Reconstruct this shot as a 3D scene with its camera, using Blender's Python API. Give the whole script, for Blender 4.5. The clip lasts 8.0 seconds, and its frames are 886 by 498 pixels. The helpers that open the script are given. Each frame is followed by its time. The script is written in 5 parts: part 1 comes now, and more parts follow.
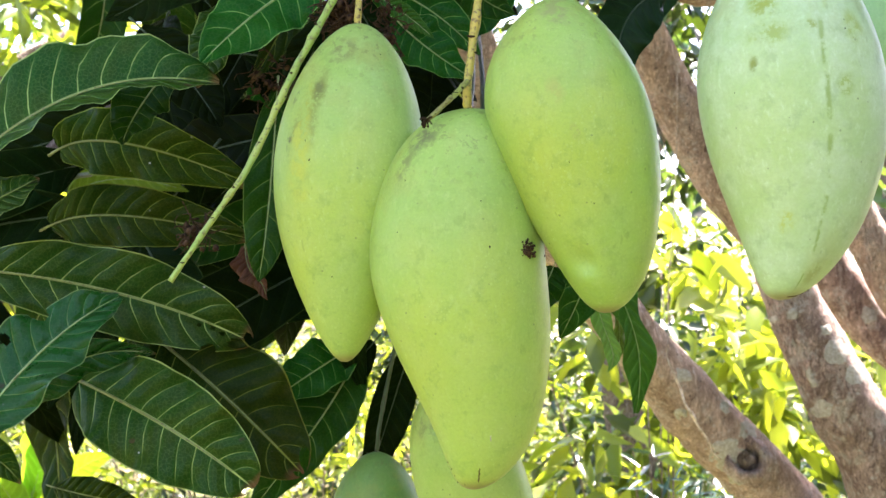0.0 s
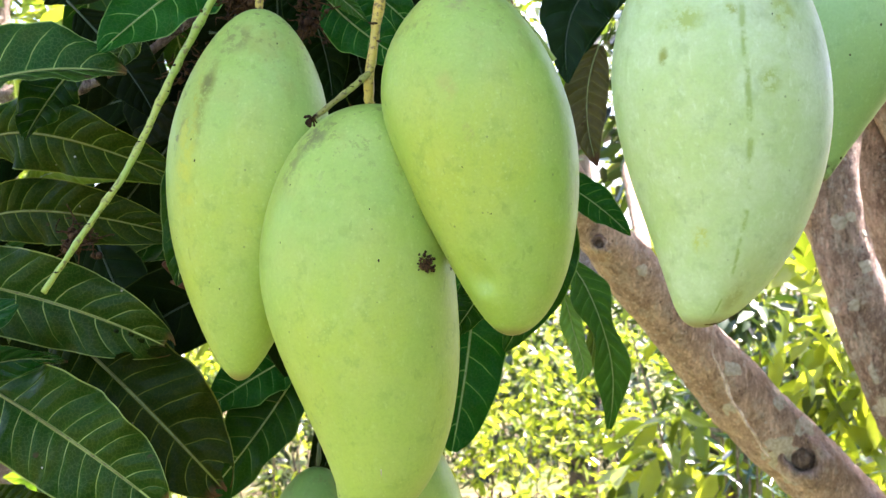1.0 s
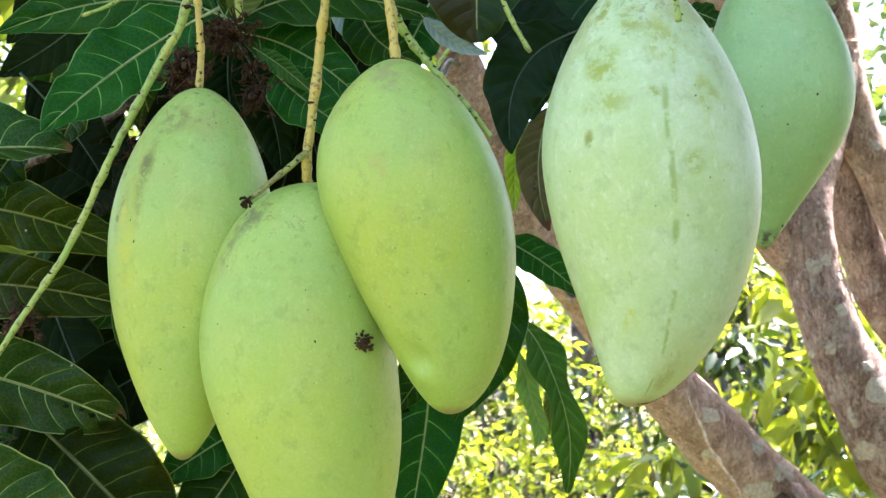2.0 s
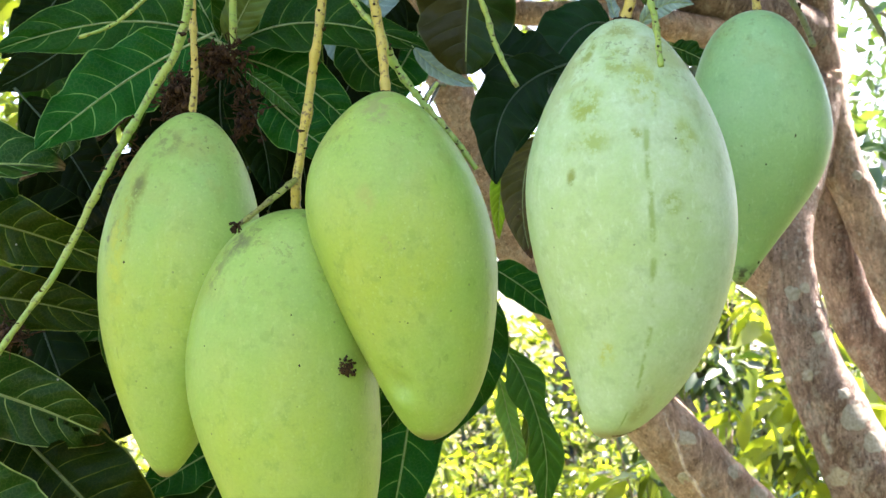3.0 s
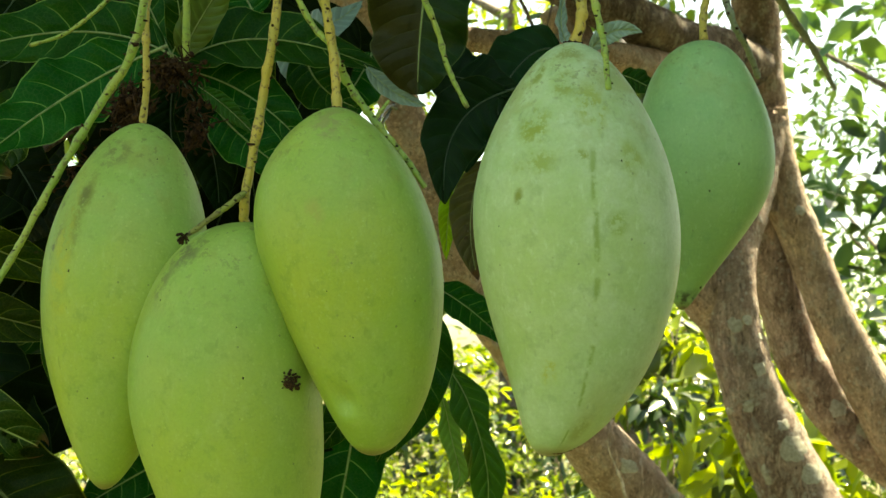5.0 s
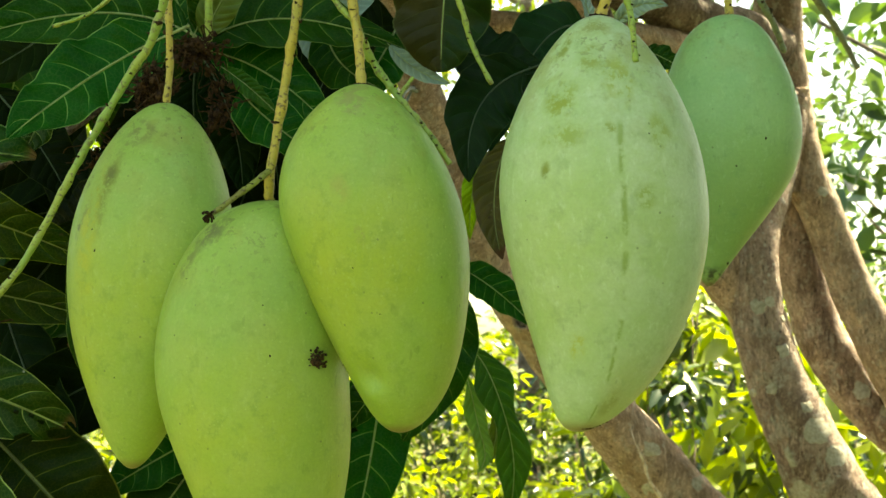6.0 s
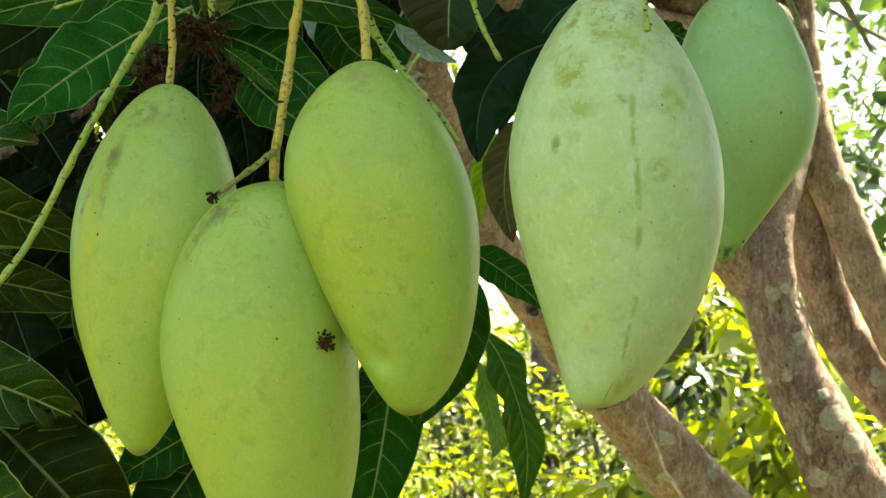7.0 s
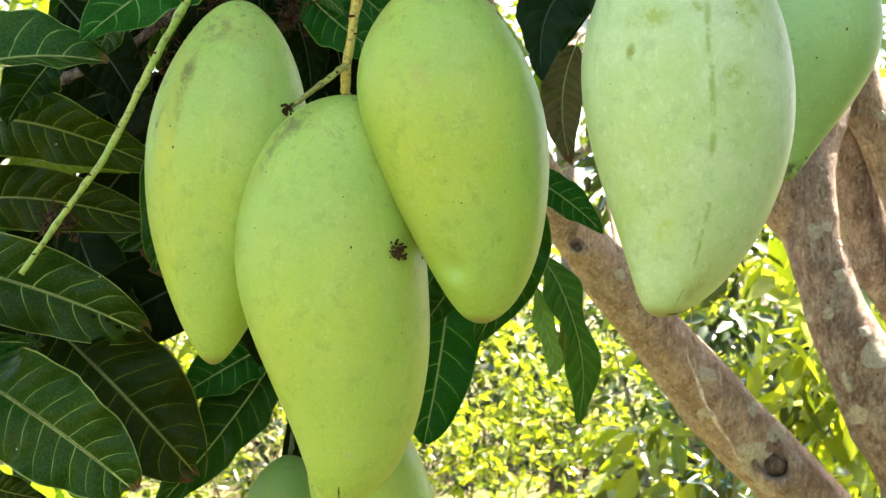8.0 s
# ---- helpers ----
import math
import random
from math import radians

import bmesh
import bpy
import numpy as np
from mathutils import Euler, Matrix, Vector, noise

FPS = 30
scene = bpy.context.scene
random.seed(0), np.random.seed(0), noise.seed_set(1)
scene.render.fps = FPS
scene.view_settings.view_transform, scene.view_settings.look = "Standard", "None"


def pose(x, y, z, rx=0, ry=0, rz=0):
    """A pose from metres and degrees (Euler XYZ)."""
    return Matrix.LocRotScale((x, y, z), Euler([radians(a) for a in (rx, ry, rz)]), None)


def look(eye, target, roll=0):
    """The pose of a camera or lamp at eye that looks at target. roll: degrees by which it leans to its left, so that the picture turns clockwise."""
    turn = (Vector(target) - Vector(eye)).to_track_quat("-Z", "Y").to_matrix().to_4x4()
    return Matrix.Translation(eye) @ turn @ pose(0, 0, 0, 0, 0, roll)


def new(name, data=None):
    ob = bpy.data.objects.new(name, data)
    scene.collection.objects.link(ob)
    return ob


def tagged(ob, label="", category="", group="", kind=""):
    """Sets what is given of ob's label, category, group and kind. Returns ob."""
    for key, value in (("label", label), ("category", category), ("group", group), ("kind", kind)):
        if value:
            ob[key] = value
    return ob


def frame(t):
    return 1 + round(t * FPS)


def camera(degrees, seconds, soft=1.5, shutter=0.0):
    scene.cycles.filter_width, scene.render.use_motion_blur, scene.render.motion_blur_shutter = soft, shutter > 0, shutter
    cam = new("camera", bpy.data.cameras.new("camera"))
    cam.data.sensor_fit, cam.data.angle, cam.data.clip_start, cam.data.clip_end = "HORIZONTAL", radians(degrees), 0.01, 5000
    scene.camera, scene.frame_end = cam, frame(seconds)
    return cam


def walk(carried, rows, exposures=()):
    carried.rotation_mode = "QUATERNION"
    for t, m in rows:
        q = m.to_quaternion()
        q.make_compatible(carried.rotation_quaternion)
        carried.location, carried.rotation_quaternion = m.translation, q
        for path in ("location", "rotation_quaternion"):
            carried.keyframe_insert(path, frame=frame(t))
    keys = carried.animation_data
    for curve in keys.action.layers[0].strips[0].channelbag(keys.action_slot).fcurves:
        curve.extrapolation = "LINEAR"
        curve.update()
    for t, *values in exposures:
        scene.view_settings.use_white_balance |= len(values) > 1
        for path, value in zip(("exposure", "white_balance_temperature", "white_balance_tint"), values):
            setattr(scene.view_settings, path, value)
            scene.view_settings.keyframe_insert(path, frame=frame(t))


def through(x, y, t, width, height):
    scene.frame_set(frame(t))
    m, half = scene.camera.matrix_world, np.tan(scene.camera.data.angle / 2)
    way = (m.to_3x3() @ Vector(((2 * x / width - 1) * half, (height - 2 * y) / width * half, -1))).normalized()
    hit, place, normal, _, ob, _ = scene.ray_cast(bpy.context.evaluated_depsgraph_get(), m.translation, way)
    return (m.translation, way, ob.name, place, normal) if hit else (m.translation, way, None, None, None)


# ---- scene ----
from mathutils.bvhtree import BVHTree

# ---------- camera ----------
cam = camera(40.2, 8.0)
PATH = [
    (0, (-0.1154, -0.0489, 1.4588), (0.098, 1.9353, 1.5892), -0.68),
    (0.2, (-0.0842, -0.0513, 1.4707), (0.0857, 1.9378, 1.5911), -0.42),
    (0.5, (-0.06, -0.0603, 1.4785), (0.0452, 1.9348, 1.571), 0.7),
    (0.7, (-0.0492, -0.0718, 1.4787), (0.0275, 1.9251, 1.5605), 0.54),
    (0.9, (-0.033, -0.0763, 1.4785), (0.0462, 1.9206, 1.5562), -0.01),
    (1, (-0.0097, 0.0042, 1.4823), (0.01, 2.0026, 1.559), 0.16),
    (1.2, (-0.0014, 0.0018, 1.4877), (0.0001, 1.9993, 1.5868), -1.09),
    (1.5, (0.004, 0.0017, 1.4983), (-0.0081, 1.9984, 1.6117), -0.96),
    (1.7, (0.0075, -0.0009, 1.5007), (0.0139, 1.9953, 1.6245), -0.8),
    (2, (0.0162, 0.0022, 1.5014), (0.042, 1.9976, 1.634), -0.74),
    (2.2, (0.0224, -0.0035, 1.5083), (0.0365, 1.9916, 1.6477), -0.31),
    (3.3, (0.0148, -0.0112, 1.5088), (0.0756, 1.9817, 1.6654), 1.03),
    (3.5, (0.0157, -0.0088, 1.5085), (0.0836, 1.9829, 1.6767), 0.96),
    (3.7, (0.0185, -0.01, 1.5086), (0.0882, 1.98, 1.6961), 1.33),
    (4, (0.027, -0.0118, 1.5047), (0.1115, 1.9777, 1.6906), 1.41),
    (4.2, (0.0236, -0.0146, 1.5049), (0.1557, 1.9719, 1.6957), 1.31),
    (5.3, (0.0161, -0.0139, 1.5007), (0.1489, 1.9716, 1.7007), 2.04),
    (5.5, (0.0154, -0.0118, 1.4985), (0.1399, 1.9756, 1.6848), 1.66),
    (5.8, (0.0152, -0.011, 1.4979), (0.1315, 1.9784, 1.6672), 1.65),
    (6, (0.0136, -0.0114, 1.4982), (0.1195, 1.9777, 1.6776), 1.6),
    (6.2, (0.0129, -0.0106, 1.5015), (0.1136, 1.9764, 1.7058), 1.27),
    (6.5, (0.019, -0.0125, 1.5057), (0.1202, 1.9732, 1.7223), 0.95),
    (6.8, (0.0194, -0.0021, 1.4992), (0.1187, 1.9865, 1.6873), 1.01),
    (7, (0.0154, 0.0002, 1.4921), (0.1023, 1.9909, 1.6637), 1.01),
    (7.2, (0.0093, -0.0017, 1.485), (0.085, 1.9908, 1.6403), 0.88),
    (7.5, (0.0039, -0.0044, 1.4755), (0.0857, 1.9906, 1.5915), 1.21),
    (7.8, (0.0045, -0.003, 1.4698), (0.0705, 1.9935, 1.5678), 1.31),
    (8, (-0.0038, -0.007, 1.4733), (0.0407, 1.9904, 1.5641), 1.22),
]
EXPOSURES = [(0.0, 3.6, 6350, 29), (1.0, 3.6, 6250, 29), (2.2, 3.55, 6150, 28), (3.4, 3.45, 6700, 20), (4.2, 3.12, 7700, 10), (5.3, 2.57, 8900, -10), (5.6, 2.62, 9100, -10), (6.0, 2.9, 8900, -6), (6.5, 2.95, 8600, -1), (7.0, 2.98, 8200, 2), (7.5, 3.25, 7700, 8), (8.0, 3.43, 7200, 15)]
walk(cam, [(t, look(eye, target, roll)) for t, eye, target, roll in PATH], EXPOSURES)
cam.data.dof.use_dof = True
cam.data.dof.focus_distance = 0.52
cam.data.dof.aperture_fstop = 42.0

# ---------- daylight ----------
SUN_ELEVATION, SUN_AZIMUTH = radians(60), radians(48)
world = bpy.data.worlds.new("daylight")
scene.world = world
world.use_nodes = True
sky = world.node_tree.nodes.new("ShaderNodeTexSky")
sky.sky_type, sky.sun_disc = "NISHITA", False
sky.sun_elevation, sky.sun_rotation = SUN_ELEVATION, SUN_AZIMUTH
sky.dust_density, sky.air_density = 3.0, 1.0
back = world.node_tree.nodes["Background"]
back.inputs["Strength"].default_value = 0.08
world.node_tree.links.new(sky.outputs["Color"], back.inputs["Color"])
sun = new("sun", bpy.data.lights.new("sun", "SUN"))
sun.data.energy, sun.data.angle, sun.data.color = 4.6, radians(0.6), (1.0, 0.94, 0.84)
SUN_WAY = Vector((math.sin(SUN_AZIMUTH) * math.cos(SUN_ELEVATION), math.cos(SUN_AZIMUTH) * math.cos(SUN_ELEVATION), math.sin(SUN_ELEVATION)))
sun.matrix_world = look(SUN_WAY * 20, (0, 0, 0))


# ---------- materials ----------
class Nodes:
    """A small hand for building node materials."""

    def __init__(self, name):
        self.mat = bpy.data.materials.new(name)
        self.mat.use_nodes = True
        self.tree = self.mat.node_tree
        self.shader = self.tree.nodes["Principled BSDF"]
        self.out = self.tree.nodes["Material Output"]

    def add(self, kind, **values):
        node = self.tree.nodes.new(kind)
        for key, value in values.items():
            setattr(node, key, value)
        return node

    def link(self, a, b):
        self.tree.links.new(a, b)

    def math(self, op, a, b=None, c=None):
        node = self.add("ShaderNodeMath", operation=op)
        for k, v in enumerate((a, b, c)):
            if v is None:
                continue
            if isinstance(v, (int, float)):
                node.inputs[k].default_value = v
            else:
                self.link(v, node.inputs[k])
        return node.outputs[0]

    def ramp(self, value, lo, hi, a=0.0, b=1.0):
        node = self.add("ShaderNodeMapRange", interpolation_type="SMOOTHSTEP")
        self.link(value, node.inputs["Value"])
        for key, v in (("From Min", lo), ("From Max", hi), ("To Min", a), ("To Max", b)):
            node.inputs[key].default_value = v
        return node.outputs["Result"]

    def noise(self, coords, scale, detail=3.0, rough=0.55, stretch=None, warp=0.0):
        if stretch:
            m = self.add("ShaderNodeMapping")
            m.inputs["Scale"].default_value = stretch
            self.link(coords, m.inputs["Vector"])
            coords = m.outputs["Vector"]
        node = self.add("ShaderNodeTexNoise")
        self.link(coords, node.inputs["Vector"])
        node.inputs["Scale"].default_value, node.inputs["Detail"].default_value = scale, detail
        node.inputs["Roughness"].default_value, node.inputs["Distortion"].default_value = rough, warp
        return node.outputs["Fac"]

    def cells(self, coords, scale, feature="F1"):
        node = self.add("ShaderNodeTexVoronoi", feature=feature)
        self.link(coords, node.inputs["Vector"])
        node.inputs["Scale"].default_value = scale
        return node.outputs["Distance"]

    def mix(self, fac, a, b, blend="MIX"):
        node = self.add("ShaderNodeMix", data_type="RGBA", blend_type=blend)
        for index, v in ((0, fac), (6, a), (7, b)):
            if isinstance(v, (int, float)):
                node.inputs[index].default_value = v
            elif isinstance(v, tuple):
                node.inputs[index].default_value = (*v, 1)
            else:
                self.link(v, node.inputs[index])
        return node.outputs[2]

    def bump(self, height, strength, distance=0.001):
        node = self.add("ShaderNodeBump")
        node.inputs["Strength"].default_value, node.inputs["Distance"].default_value = strength, distance
        self.link(height, node.inputs["Height"])
        self.link(node.outputs["Normal"], self.shader.inputs["Normal"])
        return node.outputs["Normal"]

    def where(self, which="Object"):
        return self.add("ShaderNodeTexCoord").outputs[which]

    def uv(self):
        sep = self.add("ShaderNodeSeparateXYZ")
        self.link(self.where("UV"), sep.inputs[0])
        return sep.outputs["X"], sep.outputs["Y"]

    def random(self):
        return self.add("ShaderNodeObjectInfo").outputs["Random"]

    def base(self, colour):
        if isinstance(colour, tuple):
            self.shader.inputs["Base Color"].default_value = (*colour, 1)
        else:
            self.link(colour, self.shader.inputs["Base Color"])

    def rough(self, value):
        if isinstance(value, (int, float)):
            self.shader.inputs["Roughness"].default_value = value
        else:
            self.link(value, self.shader.inputs["Roughness"])


def leaf_material(name, colour, warm, vein, rough=0.42, glow=0.25, dry=0.0, veins=11, vein_strength=0.7, sheen=0.15, quilt=1.0, half=None):
    """Broad leaf: blotchy green, thin pale side veins that leave the rib in turn left and right and bend forward, tissue
    bulging between them, a pale rim, dry brown tip, light passing through."""
    n = Nodes(name)
    u, v = n.uv()
    across = n.math("SUBTRACT", n.math("MULTIPLY", v, 2.0), 1.0)
    side = n.math("ABSOLUTE", across)
    at = n.where("Object")
    wobble = n.noise(at, 45, 2)
    run = n.math("SUBTRACT", u, n.math("MULTIPLY", n.math("POWER", side, 1.35), 0.125))
    run = n.math("ADD", run, n.math("MULTIPLY", wobble, 0.030))
    run = n.math("ADD", run, n.math("MULTIPLY", n.math("GREATER_THAN", across, 0.0), 0.42 / veins))
    phase = n.math("FRACT", n.math("MULTIPLY", run, float(veins)))
    off = n.math("ABSOLUTE", n.math("SUBTRACT", phase, 0.5))
    line = n.ramp(off, 0.006, 0.036, 1.0, 0.0)
    line = n.math("MULTIPLY", line, n.ramp(side, 0.50, 0.95, 1.0, 0.06))
    line = n.math("MULTIPLY", line, n.ramp(n.noise(at, 70, 2), 0.34, 0.58, 0.45, 1.0))
    line = n.math("MULTIPLY", line, n.ramp(u, 0.90, 0.99, 1.0, 0.2))
    rib = n.ramp(side, 0.015, 0.045, 1.0, 0.0)
    net = n.ramp(n.cells(at, 420, "DISTANCE_TO_EDGE"), 0.0, 0.09, 1.0, 0.0)
    blot = n.ramp(n.noise(at, 22, 4, 0.6), 0.35, 0.7)
    fine = n.ramp(n.noise(at, 160, 3), 0.35, 0.7)
    tone = n.mix(n.math("MULTIPLY", blot, 0.75), colour, warm)
    tone = n.mix(n.math("MULTIPLY", fine, 0.25), tone, tuple(c * 0.6 for c in colour))
    tone = n.mix(n.math("MULTIPLY", n.ramp(off, 0.05, 0.30, 1.0, 0.0), 0.28), tone, tuple(min(1, c * 1.7) for c in colour))
    # warm tone on one side of the rib stands for light coming through
    if half:
        tone = n.mix(n.math("MULTIPLY", n.ramp(across, -0.05, 0.05), n.ramp(n.noise(at, 35, 3), 0.3, 0.6, 0.6, 1.0)), tone, half)
    tone = n.mix(n.math("MULTIPLY", net, 0.05), tone, vein)
    tone = n.mix(n.math("MULTIPLY", n.math("MAXIMUM", n.math("MULTIPLY", line, 0.85), rib), vein_strength), tone, vein)
    tone = n.mix(n.ramp(side, 0.962, 0.985, 0.0, 0.5), tone, vein)
    if dry:
        edge = n.math("ADD", u, n.math("MULTIPLY", n.noise(at, 70, 3), 0.10))
        tone = n.mix(n.ramp(edge, 1.02 - dry, 1.07 - dry), tone, (0.12, 0.07, 0.026))
        spots = n.ramp(n.cells(at, 75), 0.10, 0.16, 0.85, 0.0)
        spots = n.math("MULTIPLY", spots, n.ramp(n.noise(at, 30, 2), 0.56, 0.62))
        tone = n.mix(spots, tone, (0.05, 0.03, 0.015))
        flecks = n.math("MULTIPLY", n.ramp(n.cells(at, 120), 0.06, 0.10, 1.0, 0.0), n.ramp(n.noise(at, 26, 1), 0.60, 0.66))
        tone = n.mix(flecks, tone, (0.30, 0.30, 0.24))
    lot = n.add("ShaderNodeHueSaturation")
    n.link(tone, lot.inputs["Color"])
    n.link(n.ramp(n.random(), 0, 1, 0.75, 1.25), lot.inputs["Value"])
    n.link(n.ramp(n.random(), 0, 1, 0.485, 0.512), lot.inputs["Hue"])
    tone = lot.outputs["Color"]
    n.base(tone)
    n.rough(n.ramp(fine, 0, 1, rough - 0.06, rough + 0.1))
    n.shader.inputs["Specular IOR Level"].default_value = sheen
    bulge = n.math("MULTIPLY", n.math("SQRT", n.math("MULTIPLY", off, 2.0)), n.math("MULTIPLY", n.ramp(side, 0.02, 0.25), n.ramp(side, 0.75, 1.0, 1.0, 0.3)))
    height = n.math("ADD", n.math("MULTIPLY", bulge, 1.6 * quilt), n.math("MULTIPLY", n.noise(at, 240, 3), 0.22))
    height = n.math("ADD", height, n.math("MULTIPLY", n.noise(at, 55, 2), 0.9 * quilt))
    normal = n.bump(height, 0.7, 0.0012)
    through = n.add("ShaderNodeBsdfTranslucent")
    n.link(n.mix(1.0, tone, (1.0, 0.95, 0.35), "MULTIPLY"), through.inputs["Color"])
    n.link(normal, through.inputs["Normal"])
    both = n.add("ShaderNodeMixShader")
    both.inputs["Fac"].default_value = glow
    n.link(n.shader.outputs[0], both.inputs[1])
    n.link(through.outputs[0], both.inputs[2])
    n.link(both.outputs[0], n.out.inputs["Surface"])
    return n.mat


def far_leaf_material(name, colour, warm, rough=0.28, glow=0.45):
    """Small leaves by the thousand, each with a tone of its own, the darkest standing for shaded gaps."""
    n = Nodes(name)
    each = n.add("ShaderNodeNewGeometry").outputs["Random Per Island"]
    tone = n.mix(n.ramp(each, 0.0, 1.0), colour, warm)
    # some leaves go near black, painting in the shade between the others
    tone = n.mix(n.ramp(each, 0.12, 0.24, 0.85, 0.0), tone, tuple(c * 0.16 for c in colour))
    tone = n.mix(n.ramp(n.noise(n.where("Object"), 9, 3), 0.4, 0.75, 0.0, 0.45), tone, tuple(c * 0.55 for c in colour))
    n.base(tone)
    n.rough(rough)
    through = n.add("ShaderNodeBsdfTranslucent")
    n.link(n.mix(1.0, tone, (1.35, 1.25, 0.35), "MULTIPLY"), through.inputs["Color"])
    both = n.add("ShaderNodeMixShader")
    both.inputs["Fac"].default_value = glow
    n.link(n.shader.outputs[0], both.inputs[1])
    n.link(through.outputs[0], both.inputs[2])
    n.link(both.outputs[0], n.out.inputs["Surface"])
    return n.mat


def skin_material(name, green, yellow, bloom, marks=0.5, streak=None, yellowing=0.5, bloom_amount=0.45, blotches=(), ripe=0.35, tints=(), porous=0.32):
    """Waxy unripe mango skin: green to yellow-green, grey bloom, pale pores, brown scuffs round the shoulder."""
    n = Nodes(name)
    u, v = n.uv()
    at = n.where("Object")
    big = n.ramp(n.noise(at, 16, 2), 0.38, 0.66)
    tone = n.mix(n.math("MULTIPLY", big, yellowing), green, yellow)
    tone = n.mix(n.math("MULTIPLY", n.ramp(n.noise(at, 45, 5, 0.65), 0.3, 0.72), bloom_amount), tone, bloom)
    tone = n.mix(n.math("MULTIPLY", n.ramp(v, 0.30, 0.95), ripe), tone, yellow)
    for where_u, where_v, reach_u, reach_v, shade, amount in tints:
        du = n.math("DIVIDE", n.math("SUBTRACT", u, where_u), reach_u)
        dv = n.math("DIVIDE", n.math("SUBTRACT", v, where_v), reach_v)
        far = n.math("SQRT", n.math("ADD", n.math("MULTIPLY", du, du), n.math("MULTIPLY", dv, dv)))
        far = n.math("ADD", far, n.math("MULTIPLY", n.math("SUBTRACT", n.noise(at, 28, 3), 0.5), 0.6))
        tone = n.mix(n.ramp(far, 0.1, 1.2, amount, 0.0), tone, shade)
    cloud = n.ramp(n.noise(at, 105, 4, 0.65), 0.52, 0.70)
    tone = n.mix(n.math("MULTIPLY", cloud, 0.42), tone, tuple(c * 0.72 for c in green))
    pale = n.ramp(n.noise(n.where("Generated"), 26, 4, 0.7), 0.54, 0.72)
    tone = n.mix(n.math("MULTIPLY", pale, 0.30), tone, tuple(min(1, c * 1.2) for c in bloom))
    dash = n.math("MULTIPLY", n.ramp(n.noise(at, 230, 2, 0.5, stretch=(1.0, 1.0, 0.45)), 0.66, 0.72), n.ramp(n.noise(at, 35, 2), 0.42, 0.56))
    tone = n.mix(n.math("MULTIPLY", dash, 0.24), tone, tuple(c * 0.45 for c in green))
    pores = n.math("MULTIPLY", n.ramp(n.cells(at, 340), 0.10, 0.22, 1.0, 0.0), n.ramp(n.noise(at, 22, 2), 0.36, 0.60, 0.25, 1.0))
    tone = n.mix(n.math("MULTIPLY", pores, porous), tone, tuple(min(1, c * 1.35) for c in bloom))
    dots = n.math("MULTIPLY", n.ramp(n.cells(at, 150), 0.05, 0.10, 1.0, 0.0), n.ramp(n.noise(at, 75, 1), 0.48, 0.56))
    tone = n.mix(n.math("MULTIPLY", dots, 0.55), tone, (0.10, 0.11, 0.04))
    top = n.ramp(v, 0.0, 0.46, 1.0, 0.0)
    scuff = n.math("MULTIPLY", n.ramp(n.noise(at, 48, 4, 0.6), 0.50, 0.62), top)
    tone = n.mix(n.math("MULTIPLY", scuff, marks), tone, (0.26, 0.30, 0.050))
    grit = n.math("MULTIPLY", n.ramp(n.noise(at, 230, 4, 0.7), 0.56, 0.64), n.ramp(v, 0.0, 0.32, 1.0, 0.0))
    tone = n.mix(n.math("MULTIPLY", grit, marks), tone, (0.13, 0.12, 0.035))
    for where_u, where_v, reach_u, reach_v, shade in blotches:
        du = n.math("DIVIDE", n.math("SUBTRACT", u, where_u), reach_u)
        dv = n.math("DIVIDE", n.math("SUBTRACT", v, where_v), reach_v)
        far = n.math("SQRT", n.math("ADD", n.math("MULTIPLY", du, du), n.math("MULTIPLY", dv, dv)))
        far = n.math("ADD", far, n.math("MULTIPLY", n.math("SUBTRACT", n.noise(at, 95, 4, 0.7), 0.5), 1.3))
        patch = n.math("MULTIPLY", n.ramp(far, 0.3, 1.1, 1.0, 0.0), n.ramp(n.noise(at, 140, 5, 0.7), 0.43, 0.56, 0.12, 1.0))
        tone = n.mix(n.math("MULTIPLY", patch, 0.95), tone, shade)
    grain = n.ramp(n.noise(at, 650, 3, 0.7), 0.35, 0.68)
    tone = n.mix(n.math("MULTIPLY", grain, 0.16), tone, tuple(c * 0.6 for c in green))
    if streak is not None:
        run = n.math("ADD", u, n.math("MULTIPLY", n.noise(at, 30, 2), 0.02))
        band = n.ramp(n.math("ABSOLUTE", n.math("SUBTRACT", run, streak + 0.01)), 0.001, 0.0085, 1.0, 0.0)
        band = n.math("MULTIPLY", band, n.ramp(n.noise(at, 110, 4), 0.40, 0.55))
        band = n.math("MULTIPLY", band, n.ramp(v, 0.22, 0.34))
        tone = n.mix(n.math("MULTIPLY", band, 0.8), tone, (0.20, 0.30, 0.05))
    tone = n.mix(n.ramp(v, 0.965, 1.0, 0.0, 0.75), tone, (0.16, 0.11, 0.04))
    n.base(tone)
    n.rough(n.ramp(n.noise(at, 90, 3), 0.3, 0.7, 0.42, 0.56))
    n.shader.inputs["Specular IOR Level"].default_value = 0.35
    n.shader.inputs["Subsurface Weight"].default_value = 0.12
    n.shader.inputs["Subsurface Radius"].default_value = (0.004, 0.006, 0.002)
    n.shader.inputs["Subsurface Scale"].default_value = 0.5
    height = n.math("ADD", n.math("MULTIPLY", n.noise(at, 420, 3), 0.5), n.math("MULTIPLY", n.noise(at, 60, 2), 0.8))
    n.bump(height, 0.38, 0.0007)
    return n.mat


